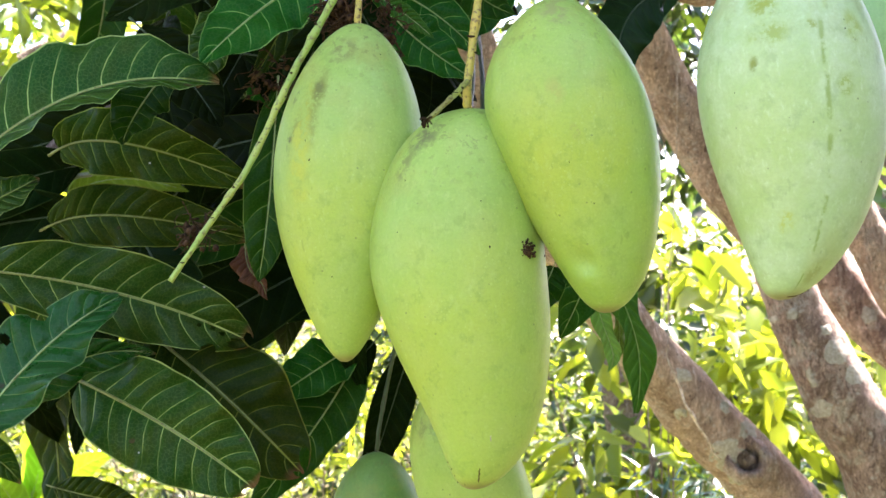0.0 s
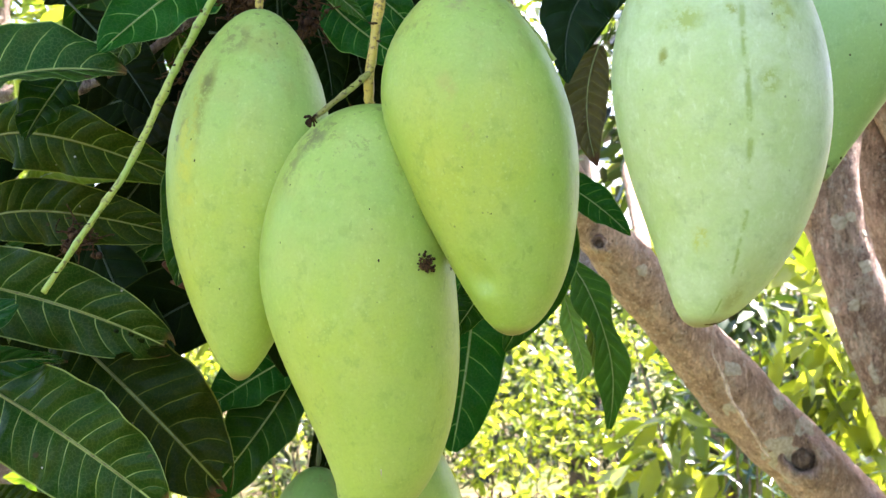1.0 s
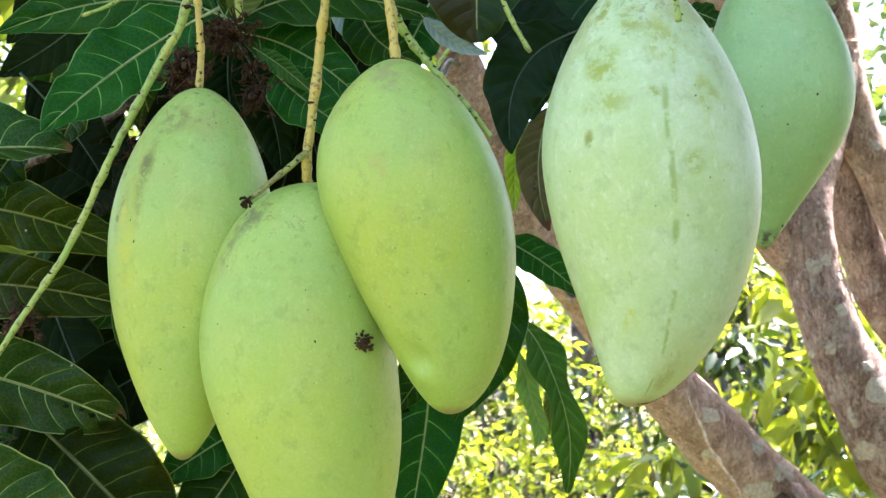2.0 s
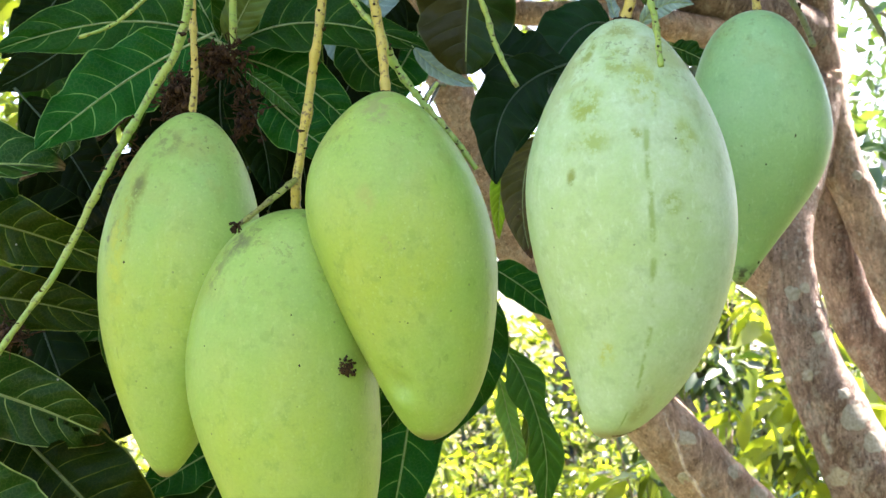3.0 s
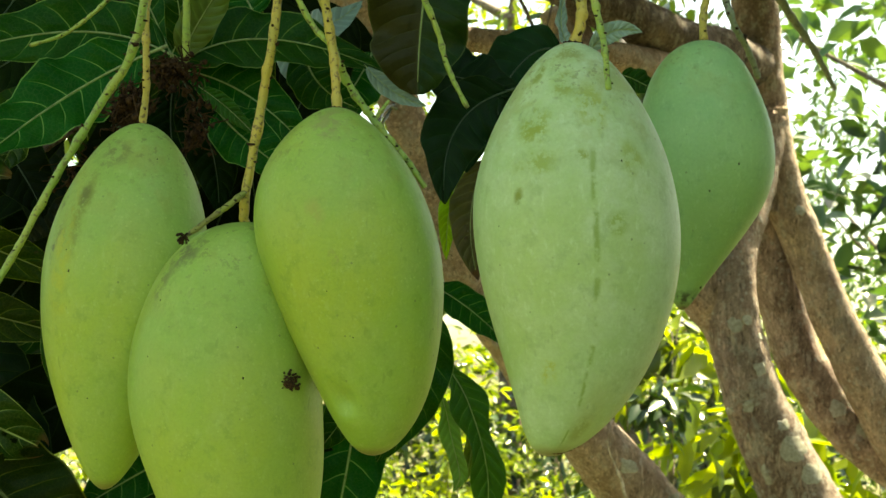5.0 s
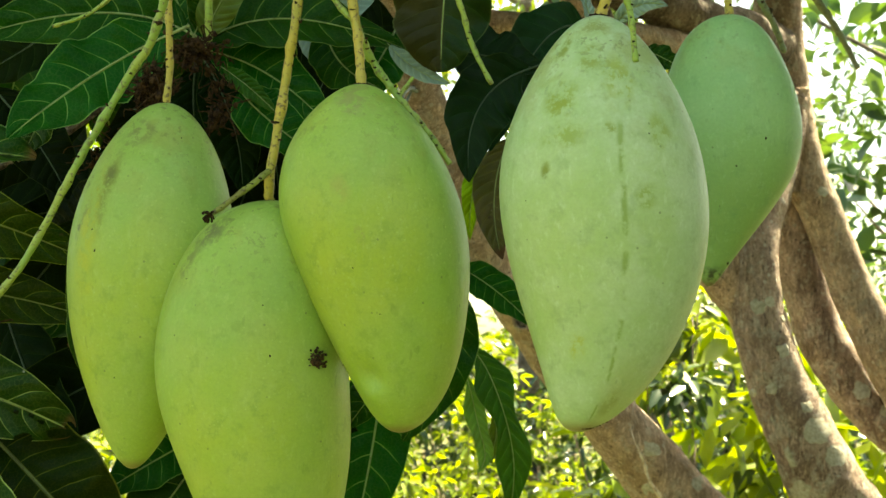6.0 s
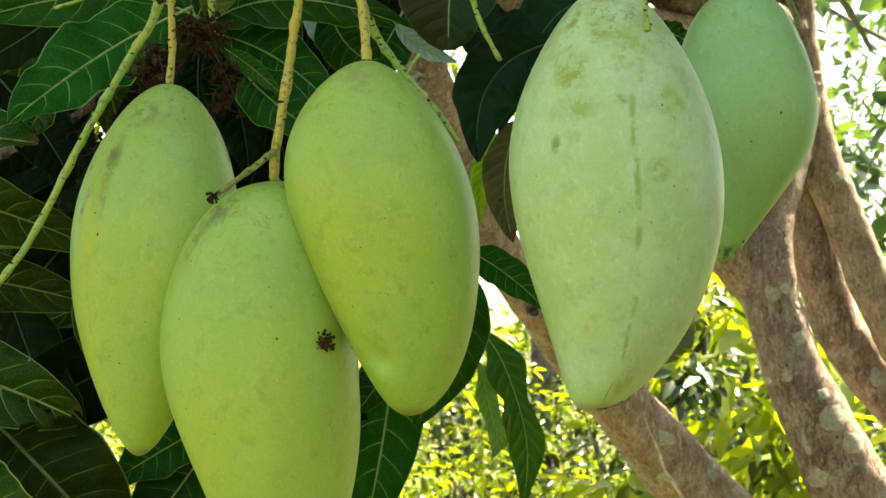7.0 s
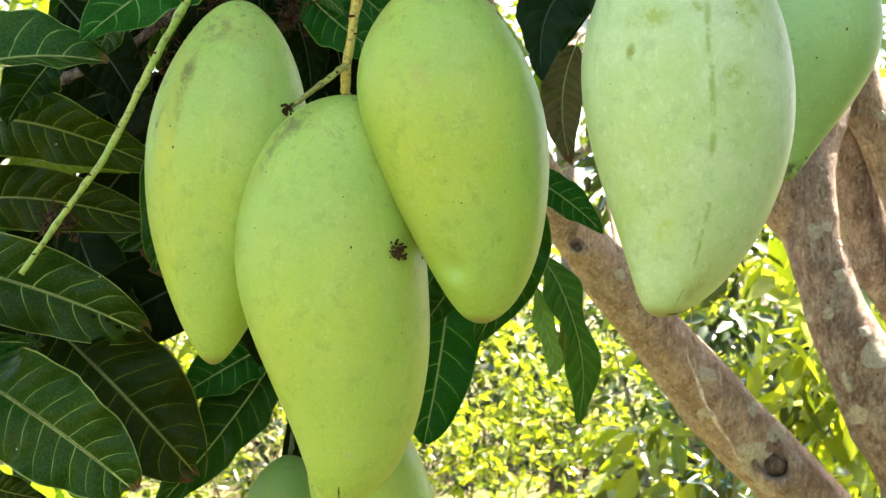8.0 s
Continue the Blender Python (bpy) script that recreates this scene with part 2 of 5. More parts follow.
def bark_material(name, dark, light, grey, streaks=0.6, crust=0.5):
    """Bark: brown grain, long cracks, grey crust in patches, rough all over."""
    n = Nodes(name)
    at = n.where("Object")
    tone = n.mix(n.ramp(n.noise(at, 26, 6, 0.65), 0.35, 0.68), tuple(c * 0.78 for c in dark), light)
    tone = n.mix(n.ramp(n.noise(at, 140, 5, 0.7), 0.5, 0.75, 0.0, 0.6), tone, tuple(c * 0.45 for c in dark))
    long = n.noise(at, 60, 5, 0.6, stretch=(1.0, 1.0, 0.22), warp=0.4)
    tone = n.mix(n.ramp(long, 0.55, 0.7, 0.0, streaks), tone, tuple(min(1, c * 1.35) for c in light))
    crusty = n.math("MULTIPLY", n.ramp(n.noise(at, 34, 4, 0.6), 0.56, 0.62), n.ramp(n.noise(at, 160, 3), 0.3, 0.6, 0.5, 1.0))
    tone = n.mix(n.math("MULTIPLY", crusty, crust), tone, grey)
    n.rough(0.85)
    n.shader.inputs["Specular IOR Level"].default_value = 0.2
    pits = n.ramp(n.cells(at, 130, "DISTANCE_TO_EDGE"), 0.0, 0.10)
    tone = n.mix(n.ramp(n.noise(at, 330, 5, 0.75), 0.50, 0.60, 0.0, 0.42), tone, tuple(c * 0.40 for c in dark))
    tone = n.mix(n.math("MULTIPLY", n.ramp(n.noise(at, 210, 3, 0.6, stretch=(1.0, 1.0, 0.3)), 0.56, 0.66), 0.5), tone, tuple(min(1, c * 1.6) for c in light))
    flakes = n.ramp(n.noise(at, 95, 5, 0.7, stretch=(1.0, 1.0, 0.6)), 0.54, 0.60)
    tone = n.mix(n.math("MULTIPLY", flakes, 0.45), tone, tuple(min(1, c * 1.25) for c in grey))
    cracks = n.ramp(n.noise(at, 120, 4, 0.65, stretch=(1.0, 1.0, 0.35), warp=0.6), 0.60, 0.66)
    tone = n.mix(n.math("MULTIPLY", cracks, 0.7), tone, tuple(c * 0.3 for c in dark))
    fissure = n.ramp(n.noise(at, 300, 5, 0.7, stretch=(1.0, 1.0, 0.16), warp=0.5), 0.55, 0.61)
    tone = n.mix(n.math("MULTIPLY", fissure, 0.40), tone, tuple(c * 0.28 for c in dark))
    scale = n.ramp(n.noise(at, 520, 4, 0.7, stretch=(1.0, 1.0, 0.45)), 0.55, 0.63)
    tone = n.mix(n.math("MULTIPLY", scale, 0.45), tone, tuple(min(1, c * 1.45) for c in light))
    specks = n.math("MULTIPLY", n.ramp(n.cells(at, 80), 0.16, 0.24, 1.0, 0.0), n.ramp(n.noise(at, 40, 2), 0.5, 0.58))
    tone = n.mix(n.math("MULTIPLY", specks, 0.8), tone, tuple(min(1, c * 1.15) for c in grey))
    warts = n.math("MULTIPLY", n.ramp(n.cells(at, 115), 0.12, 0.20, 1.0, 0.0), n.ramp(n.noise(at, 55, 2), 0.50, 0.60))
    tone = n.mix(n.math("MULTIPLY", warts, 0.75), tone, tuple(c * 0.22 for c in dark))
    n.base(tone)
    height = n.math("ADD", n.math("MULTIPLY", long, 0.8), n.math("MULTIPLY", n.noise(at, 230, 6, 0.75), 0.9))
    height = n.math("ADD", height, n.math("MULTIPLY", pits, 0.15))
    height = n.math("ADD", height, n.math("MULTIPLY", fissure, -0.45))
    n.bump(height, 1.0, 0.006)
    return n.mat


def stalk_material(name, colour, other, speck):
    n = Nodes(name)
    at = n.where("Object")
    tone = n.mix(n.ramp(n.noise(at, 60, 4), 0.35, 0.65), colour, other)
    tone = n.mix(n.ramp(n.noise(at, 420, 4, 0.7), 0.53, 0.62, 0.0, 0.85), tone, speck)
    n.base(tone)
    n.rough(0.55)
    n.bump(n.noise(at, 500, 4), 0.5, 0.0006)
    return n.mat


def plain_material(name, a, b, scale=120, rough=0.8):
    n = Nodes(name)
    at = n.where("Object")
    n.base(n.mix(n.ramp(n.noise(at, scale, 5, 0.65), 0.35, 0.65), a, b))
    n.rough(rough)
    n.shader.inputs["Specular IOR Level"].default_value = 0.12
    n.bump(n.noise(at, scale * 3, 4), 0.6, 0.001)
    return n.mat


LEAF_DARK = leaf_material("leaf_dark", (0.010, 0.044, 0.004), (0.030, 0.050, 0.003), (0.42, 0.53, 0.15), 0.36, 0.12, dry=0.03, sheen=0.085, vein_strength=0.72)
LEAF_DEEP = leaf_material("leaf_deep", (0.010, 0.033, 0.0020), (0.028, 0.040, 0.0025), (0.31, 0.38, 0.065), 0.40, 0.10, dry=0.02, sheen=0.055, vein_strength=0.56)
# dark copy of the green leaf, with shade mixed into its colour
LEAF_SHADE_TONE = leaf_material("leaf_shade_tone", (0.006, 0.026, 0.006), (0.012, 0.030, 0.006), (0.05, 0.09, 0.03), 0.42, 0.08, veins=9, sheen=0.06, vein_strength=0.13, quilt=0.5)
# dark shaded leaf, one half coloured as if lit from behind
LEAF_HALF_LIT = leaf_material("leaf_half_lit", (0.010, 0.034, 0.007), (0.016, 0.036, 0.007), (0.10, 0.14, 0.045), 0.40, 0.10, sheen=0.10, vein_strength=0.25, quilt=0.6, half=(0.032, 0.034, 0.009))
# near-black green: the deep shade inside the tree is put into this colour
LEAF_INNER_SHADE = leaf_material("leaf_inner_shade", (0.0035, 0.011, 0.0017), (0.008, 0.013, 0.0018), (0.05, 0.075, 0.018), 0.45, 0.08, sheen=0.02, vein_strength=0.2)
LEAF_GREEN = leaf_material("leaf_green", (0.006, 0.052, 0.0035), (0.013, 0.068, 0.004), (0.26, 0.42, 0.11), 0.34, 0.18, veins=8, sheen=0.065, vein_strength=0.62, quilt=0.7)
LEAF_GLOSSY = leaf_material("leaf_glossy", (0.006, 0.072, 0.014), (0.016, 0.085, 0.014), (0.24, 0.38, 0.12), 0.32, 0.12, dry=0.01, sheen=0.16)
LEAF_MID = leaf_material("leaf_mid", (0.025, 0.115, 0.012), (0.045, 0.14, 0.018), (0.24, 0.38, 0.12), 0.36, 0.22, sheen=0.08, vein_strength=0.6)
LEAF_YOUNG = leaf_material("leaf_young", (0.09, 0.19, 0.035), (0.13, 0.20, 0.04), (0.20, 0.28, 0.08), 0.42, 0.3, vein_strength=0.35, quilt=0.5)
# pale undersides, with the sky's bluish reflection mixed into the colour
LEAF_PALE = leaf_material("leaf_pale", (0.15, 0.23, 0.18), (0.22, 0.30, 0.24), (0.38, 0.46, 0.36), 0.35, 0.15, veins=9, vein_strength=0.35, quilt=0.4)
LEAF_OLD = leaf_material("leaf_old", (0.09, 0.10, 0.028), (0.13, 0.11, 0.040), (0.26, 0.26, 0.13), 0.35, 0.25, dry=0.08)
LEAF_YELLOW = leaf_material("leaf_yellow", (0.16, 0.30, 0.022), (0.21, 0.32, 0.025), (0.38, 0.46, 0.10), 0.45, 0.5, quilt=0.5)
LEAF_DRY = leaf_material("leaf_dry", (0.11, 0.050, 0.024), (0.17, 0.090, 0.040), (0.24, 0.14, 0.07), 0.6, 0.2)
RIB_PALE = stalk_material("rib_pale", (0.26, 0.34, 0.12), (0.22, 0.30, 0.09), (0.14, 0.14, 0.05))
# ribs darkened to go with the shade-toned leaves
RIB_DARK = stalk_material("rib_dark", (0.030, 0.062, 0.020), (0.04, 0.065, 0.02), (0.03, 0.04, 0.015))
RIB_DULL = stalk_material("rib_dull", (0.20, 0.24, 0.055), (0.15, 0.17, 0.04), (0.08, 0.07, 0.02))
STALK_YELLOW = stalk_material("stalk_yellow", (0.46, 0.355, 0.050), (0.38, 0.335, 0.055), (0.11, 0.07, 0.025))
STALK_GREEN = stalk_material("stalk_green", (0.22, 0.35, 0.055), (0.31, 0.39, 0.070), (0.13, 0.12, 0.04))
STALK_BROWN = stalk_material("stalk_brown", (0.27, 0.31, 0.055), (0.20, 0.19, 0.04), (0.06, 0.045, 0.018))
STALK_GREY = stalk_material("stalk_grey", (0.16, 0.20, 0.10), (0.22, 0.24, 0.13), (0.08, 0.07, 0.04))
BARK = bark_material("bark", (0.335, 0.232, 0.178), (0.55, 0.410, 0.322), (0.52, 0.48, 0.40), 0.6, 0.7)
BARK_RED = bark_material("bark_red", (0.46, 0.315, 0.225), (0.66, 0.490, 0.365), (0.52, 0.46, 0.38), 0.5, 0.5)
BARK_DARK = bark_material("bark_dark", (0.15, 0.11, 0.085), (0.28, 0.21, 0.16), (0.38, 0.34, 0.28), 0.45, 0.5)
KNOT_DARK = bark_material("knot_dark", (0.11, 0.075, 0.050), (0.26, 0.19, 0.14), (0.34, 0.29, 0.23), 0.3, 0.3)
LICHEN = plain_material("lichen", (0.47, 0.44, 0.36), (0.30, 0.28, 0.215), 220, 0.9)
CRUMBS = plain_material("crumbs", (0.014, 0.008, 0.004), (0.075, 0.042, 0.018), 260, 0.9)
SCAB_BROWN = plain_material("scab_brown", (0.020, 0.011, 0.005), (0.13, 0.075, 0.030), 900, 0.85)
SCAB = plain_material("scab", (0.016, 0.010, 0.005), (0.05, 0.03, 0.013), 500, 0.8)
DRY_VINE = plain_material("dry_vine", (0.66, 0.57, 0.47), (0.34, 0.26, 0.19), 110, 0.8)
SOIL = plain_material("soil", (0.13, 0.095, 0.05), (0.055, 0.085, 0.022), 1.8, 0.95)
SKIN_A = skin_material("skin_yellow_green", (0.26, 0.42, 0.068), (0.43, 0.50, 0.046), (0.36, 0.47, 0.135), 0.55, ripe=0.24, bloom_amount=0.45, tints=((0.62, 0.42, 0.06, 0.45, (0.42, 0.47, 0.045), 0.22), (0.90, 0.35, 0.16, 0.45, (0.24, 0.41, 0.115), 0.5)), blotches=((0.66, 0.22, 0.03, 0.07, (0.20, 0.25, 0.041)), (0.70, 0.10, 0.06, 0.05, (0.19, 0.22, 0.054)), (0.60, 0.36, 0.012, 0.05, (0.09, 0.10, 0.025)), (0.640, 0.30, 0.040, 0.11, (0.19, 0.235, 0.038)), (0.618, 0.325, 0.018, 0.05, (0.11, 0.13, 0.028)), (0.655, 0.22, 0.020, 0.04, (0.14, 0.16, 0.032)), (0.585, 0.24, 0.012, 0.03, (0.12, 0.14, 0.03)), (0.63, 0.40, 0.03, 0.24, (0.40, 0.46, 0.047))))
SKIN_B = skin_material("skin_green", (0.27, 0.43, 0.067), (0.42, 0.50, 0.049), (0.37, 0.48, 0.123), 0.5, ripe=0.24, bloom_amount=0.48, tints=((0.70, 0.78, 0.16, 0.38, (0.41, 0.50, 0.055), 0.26), (0.90, 0.28, 0.14, 0.30, (0.25, 0.42, 0.095), 0.45)), blotches=((0.62, 0.09, 0.05, 0.05, (0.15, 0.17, 0.056)), (0.60, 0.17, 0.025, 0.05, (0.19, 0.23, 0.056)), (0.83, 0.08, 0.03, 0.05, (0.10, 0.12, 0.045))))
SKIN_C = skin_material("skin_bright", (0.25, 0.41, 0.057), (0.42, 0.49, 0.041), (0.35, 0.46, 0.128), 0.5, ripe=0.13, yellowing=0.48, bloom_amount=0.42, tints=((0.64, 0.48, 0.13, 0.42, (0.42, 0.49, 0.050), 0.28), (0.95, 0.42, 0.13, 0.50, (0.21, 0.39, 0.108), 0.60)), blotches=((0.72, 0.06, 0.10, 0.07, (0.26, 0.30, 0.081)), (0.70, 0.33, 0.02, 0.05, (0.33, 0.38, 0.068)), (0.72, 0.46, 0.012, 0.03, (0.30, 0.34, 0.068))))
SKIN_D = skin_material("skin_pale", (0.34, 0.49, 0.190), (0.40, 0.53, 0.170), (0.49, 0.61, 0.36), 0.6, streak=0.754, yellowing=0.4, ripe=0.15, bloom_amount=0.7, porous=0.14, tints=((0.66, 0.55, 0.10, 0.45, (0.39, 0.53, 0.155), 0.4), (0.93, 0.45, 0.10, 0.5, (0.44, 0.58, 0.32), 0.5), (0.80, 0.90, 0.07, 0.12, (0.36, 0.41, 0.13), 0.45)), blotches=((0.648, 0.235, 0.036, 0.055, (0.25, 0.32, 0.035)), (0.637, 0.405, 0.011, 0.028, (0.20, 0.25, 0.03)), (0.660, 0.32, 0.05, 0.04, (0.28, 0.37, 0.07)), (0.757, 0.185, 0.040, 0.075, (0.29, 0.37, 0.06)), (0.615, 0.10, 0.022, 0.05, (0.22, 0.28, 0.05)), (0.70, 0.13, 0.035, 0.045, (0.25, 0.32, 0.06)), (0.822, 0.31, 0.030, 0.05, (0.29, 0.38, 0.09)), (0.786, 0.46, 0.022, 0.035, (0.27, 0.37, 0.08)), (0.735, 0.31, 0.016, 0.022, (0.24, 0.31, 0.05)), (0.70, 0.045, 0.09, 0.03, (0.25, 0.30, 0.08)), (0.80, 0.93, 0.04, 0.04, (0.28, 0.34, 0.10)), (0.665, 0.80, 0.022, 0.045, (0.37, 0.44, 0.08))))
SKIN_E = skin_material("skin_blue_green", (0.24, 0.44, 0.150), (0.29, 0.46, 0.125), (0.34, 0.53, 0.23), 0.3, yellowing=0.4, porous=0.12, tints=((0.78, 0.85, 0.35, 0.35, (0.21, 0.36, 0.085), 0.6),), blotches=((0.80, 0.97, 0.30, 0.05, (0.05, 0.055, 0.02)),))
# green lowered to carry the leaf shade on the low mango
SKIN_F = skin_material("skin_shade_tone", (0.12, 0.25, 0.045), (0.17, 0.28, 0.045), (0.17, 0.29, 0.075), 0.4)
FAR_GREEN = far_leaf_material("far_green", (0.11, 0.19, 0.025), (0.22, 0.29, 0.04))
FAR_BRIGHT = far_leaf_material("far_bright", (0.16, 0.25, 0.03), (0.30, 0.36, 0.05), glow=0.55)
# dark copy of the far leaves, with shade mixed into the green
FAR_SHADE_TONE = far_leaf_material("far_shade_tone", (0.02, 0.05, 0.012), (0.05, 0.09, 0.02), glow=0.2)
# the bluish shade under the limbs is put into this dark green
FAR_SHADE_TEAL = far_leaf_material("far_shade_teal", (0.012, 0.042, 0.030), (0.03, 0.075, 0.05), glow=0.15)
FAR_COOL = far_leaf_material("far_cool", (0.05, 0.12, 0.05), (0.10, 0.17, 0.06), glow=0.35)

# ---------- building helpers ----------
PLACE = {}


def thing(name, at, label, category, group="", kind=""):
    ob = new(name)
    ob.location = at
    ob.empty_display_size = 0.02
    PLACE[ob] = Vector(at)
    return tagged(ob, label, category, group, kind)


def part(name, bm, material, parent, label=""):
    """One mesh object from a bmesh in world places, under its thing, with its origin in its middle."""
    low = Vector([min(v.co[k] for v in bm.verts) for k in range(3)])
    high = Vector([max(v.co[k] for v in bm.verts) for k in range(3)])
    middle = (low + high) / 2
    bmesh.ops.translate(bm, verts=bm.verts[:], vec=-middle)
    mesh = bpy.data.meshes.new(name)
    bm.to_mesh(mesh)
    bm.free()
    mesh.polygons.foreach_set("use_smooth", [True] * len(mesh.polygons))
    mesh.materials.append(material)
    ob = new(name, mesh)
    PLACE[ob] = middle
    if parent:
        ob.parent = parent
        ob.location = middle - PLACE[parent]
    else:
        ob.location = middle
    return tagged(ob, label)


def spline(points, steps):
    """A smooth curve through the points (any number of values each)."""
    p = [np.array(q, float) for q in points]
    p = [2 * p[0] - p[1]] + p + [2 * p[-1] - p[-2]]
    out = []
    for a, b, c, d in zip(p, p[1:], p[2:], p[3:]):
        for k in range(steps):
            t = k / steps
            out.append(0.5 * (2 * b + (c - a) * t + (2 * a - 5 * b + 4 * c - d) * t * t + (3 * b - 3 * c + d - a) * t**3))
    out.append(p[-2])
    return out


def tube(points, sides=10, steps=8, lumps=0.0, grain=40.0, bm=None):
    """A closed, uneven tube along (x, y, z, radius) points."""
    bm = bm or bmesh.new()
    rows = spline(points, steps)
    rings, side = [], Vector((0.3, 1, 0.2))
    for k, row in enumerate(rows):
        here, r = Vector(row[:3]), max(float(row[3]), 0.0002)
        ahead = (Vector(rows[min(k + 1, len(rows) - 1)][:3]) - Vector(rows[max(k - 1, 0)][:3])).normalized()
        side = (side - ahead * side.dot(ahead)).normalized()
        other = ahead.cross(side)
        ring = []
        for a in range(sides):
            way = side * math.cos(2 * math.pi * a / sides) + other * math.sin(2 * math.pi * a / sides)
            spot = here + way * r
            swell = 1 + lumps * noise.noise(spot * grain) + 0.5 * lumps * noise.noise(spot * grain * 3.1)
            ring.append(bm.verts.new(here + way * r * swell))
        rings.append(ring)
    for a, b in zip(rings, rings[1:]):
        for k in range(sides):
            bm.faces.new((a[k], a[(k + 1) % sides], b[(k + 1) % sides], b[k]))
    bm.faces.new(rings[0][::-1])
    bm.faces.new(rings[-1])
    return bm


def blob(bm, at, r, squash=(1, 1, 1), rough=0.3, seed=0.0):
    """A small uneven lump."""
    got = bmesh.ops.create_icosphere(bm, subdivisions=1, radius=1.0)["verts"]
    for v in got:
        s = 1 + rough * noise.noise(v.co * 2.3 + Vector((seed, seed * 1.7, 0)))
        v.co = Vector(at) + Vector([v.co[k] * squash[k] for k in range(3)]) * r * s
    return bm


FACE = Vector((0.0, -1.0, 0.22)).normalized()


def blade_outline(s, slim=0.86, full=0.78):
    """Half width of a long leaf along its length, 0 to 1; the lower full is, the blunter its ends."""
    return (math.sin(math.pi * min(1.0, s) ** slim) ** full) * (1 - 0.18 * s) if 0 < s < 1 else 0.0


def leaf_meshes(base, mid, tip, width, twist, fold, wave, rows=26, half=5, slim=0.86, wavy=1.0, torn=(), sway=0.0, full=0.78, scallop=0.0):
    """The blade, with its fold along the rib, wavy rim and texture places, and the rib as a tapered cord."""
    base, mid, tip = Vector(base), Vector(mid), Vector(tip)
    knee = 2 * mid - (base + tip) / 2
    blade, rib, prev = bmesh.new(), [], None
    maps = blade.loops.layers.uv.new("UVMap")
    grid = []
    shift = wave * 37.0
    for k in range(rows + 1):
        s = k / rows
        here = base * (1 - s) ** 2 + knee * 2 * s * (1 - s) + tip * s * s
        ahead = ((knee - base) * (1 - s) + (tip - knee) * s).normalized()
        up = FACE - ahead * FACE.dot(ahead)
        up = up.normalized() if up.length > 0.05 else ahead.orthogonal().normalized()
        up = Matrix.Rotation(radians(twist), 3, ahead) @ up
        out = ahead.cross(up)
        here = here + out * width * sway * math.sin(6.5 * s) * s
        w = width / 2 * blade_outline(0.02 + 0.975 * s, slim, full)
        line = []
        for j in range(-half, half + 1):
            v = j / half
            lift = abs(v) * math.tan(radians(fold)) - 0.30 * v * v * math.tan(radians(fold))
            ripple = wavy * 0.21 * v * v * math.sin(s * 19 + shift + (1.3 if v > 0 else 0)) + 0.06 * v * v * math.sin(s * 43 + shift * 2)
            nick = 1 + 0.05 * abs(v) * noise.noise(Vector((s * 9, v * 2, shift))) + scallop * abs(v) * math.sin(13.4 * s - 2.2 + (0.0 if v > 0 else 0.5))
            line.append((blade.verts.new(here + out * v * w * nick + up * w * (lift + ripple)), s, v))
        grid.append(line)
        if s < 0.97:
            rib.append((*(here + up * 0.0003), width * (0.0125 * (1 - s) + 0.003)))
    for a, b in zip(grid, grid[1:]):
        for j in range(2 * half):
            quad = (a[j], a[j + 1], b[j + 1], b[j])
            s, v = (a[j][1] + b[j][1]) / 2, (a[j][2] + a[j + 1][2]) / 2
            if any(((s - q[0]) / q[2]) ** 2 + ((v - q[1]) / q[3]) ** 2 < 1 for q in torn):
                continue
            face = blade.faces.new([q[0] for q in quad])
            for loop, q in zip(face.loops, quad):
                loop[maps].uv = (q[1], q[2] * 0.5 + 0.5)
    bmesh.ops.delete(blade, geom=[v for v in blade.verts if not v.link_faces], context="VERTS")
    back = (base - knee).normalized() * width * 0.25
    rib = [(*(base + back), width * 0.022)] + rib[::max(4, rows // 7)]
    return blade, tube(rib, 6, 3)


def leaf(base, mid, tip, width, twist, fold, material, label="", slim=0.86, wavy=1.0, torn=(), sway=0.0, full=0.78, scallop=0.0):
    blade, rib = leaf_meshes(base, mid, tip, width, twist, fold, random.random(), 120 if torn else 26, 18 if torn else 5, slim, wavy, torn, sway, full, scallop)
    ob = part("leaf", blade, material, TREE, label)
    part("midrib", rib, RIB_DARK if material in (LEAF_SHADE_TONE, LEAF_INNER_SHADE) else RIB_DULL if material in (LEAF_DEEP, LEAF_DARK) else RIB_PALE, ob)
    return ob


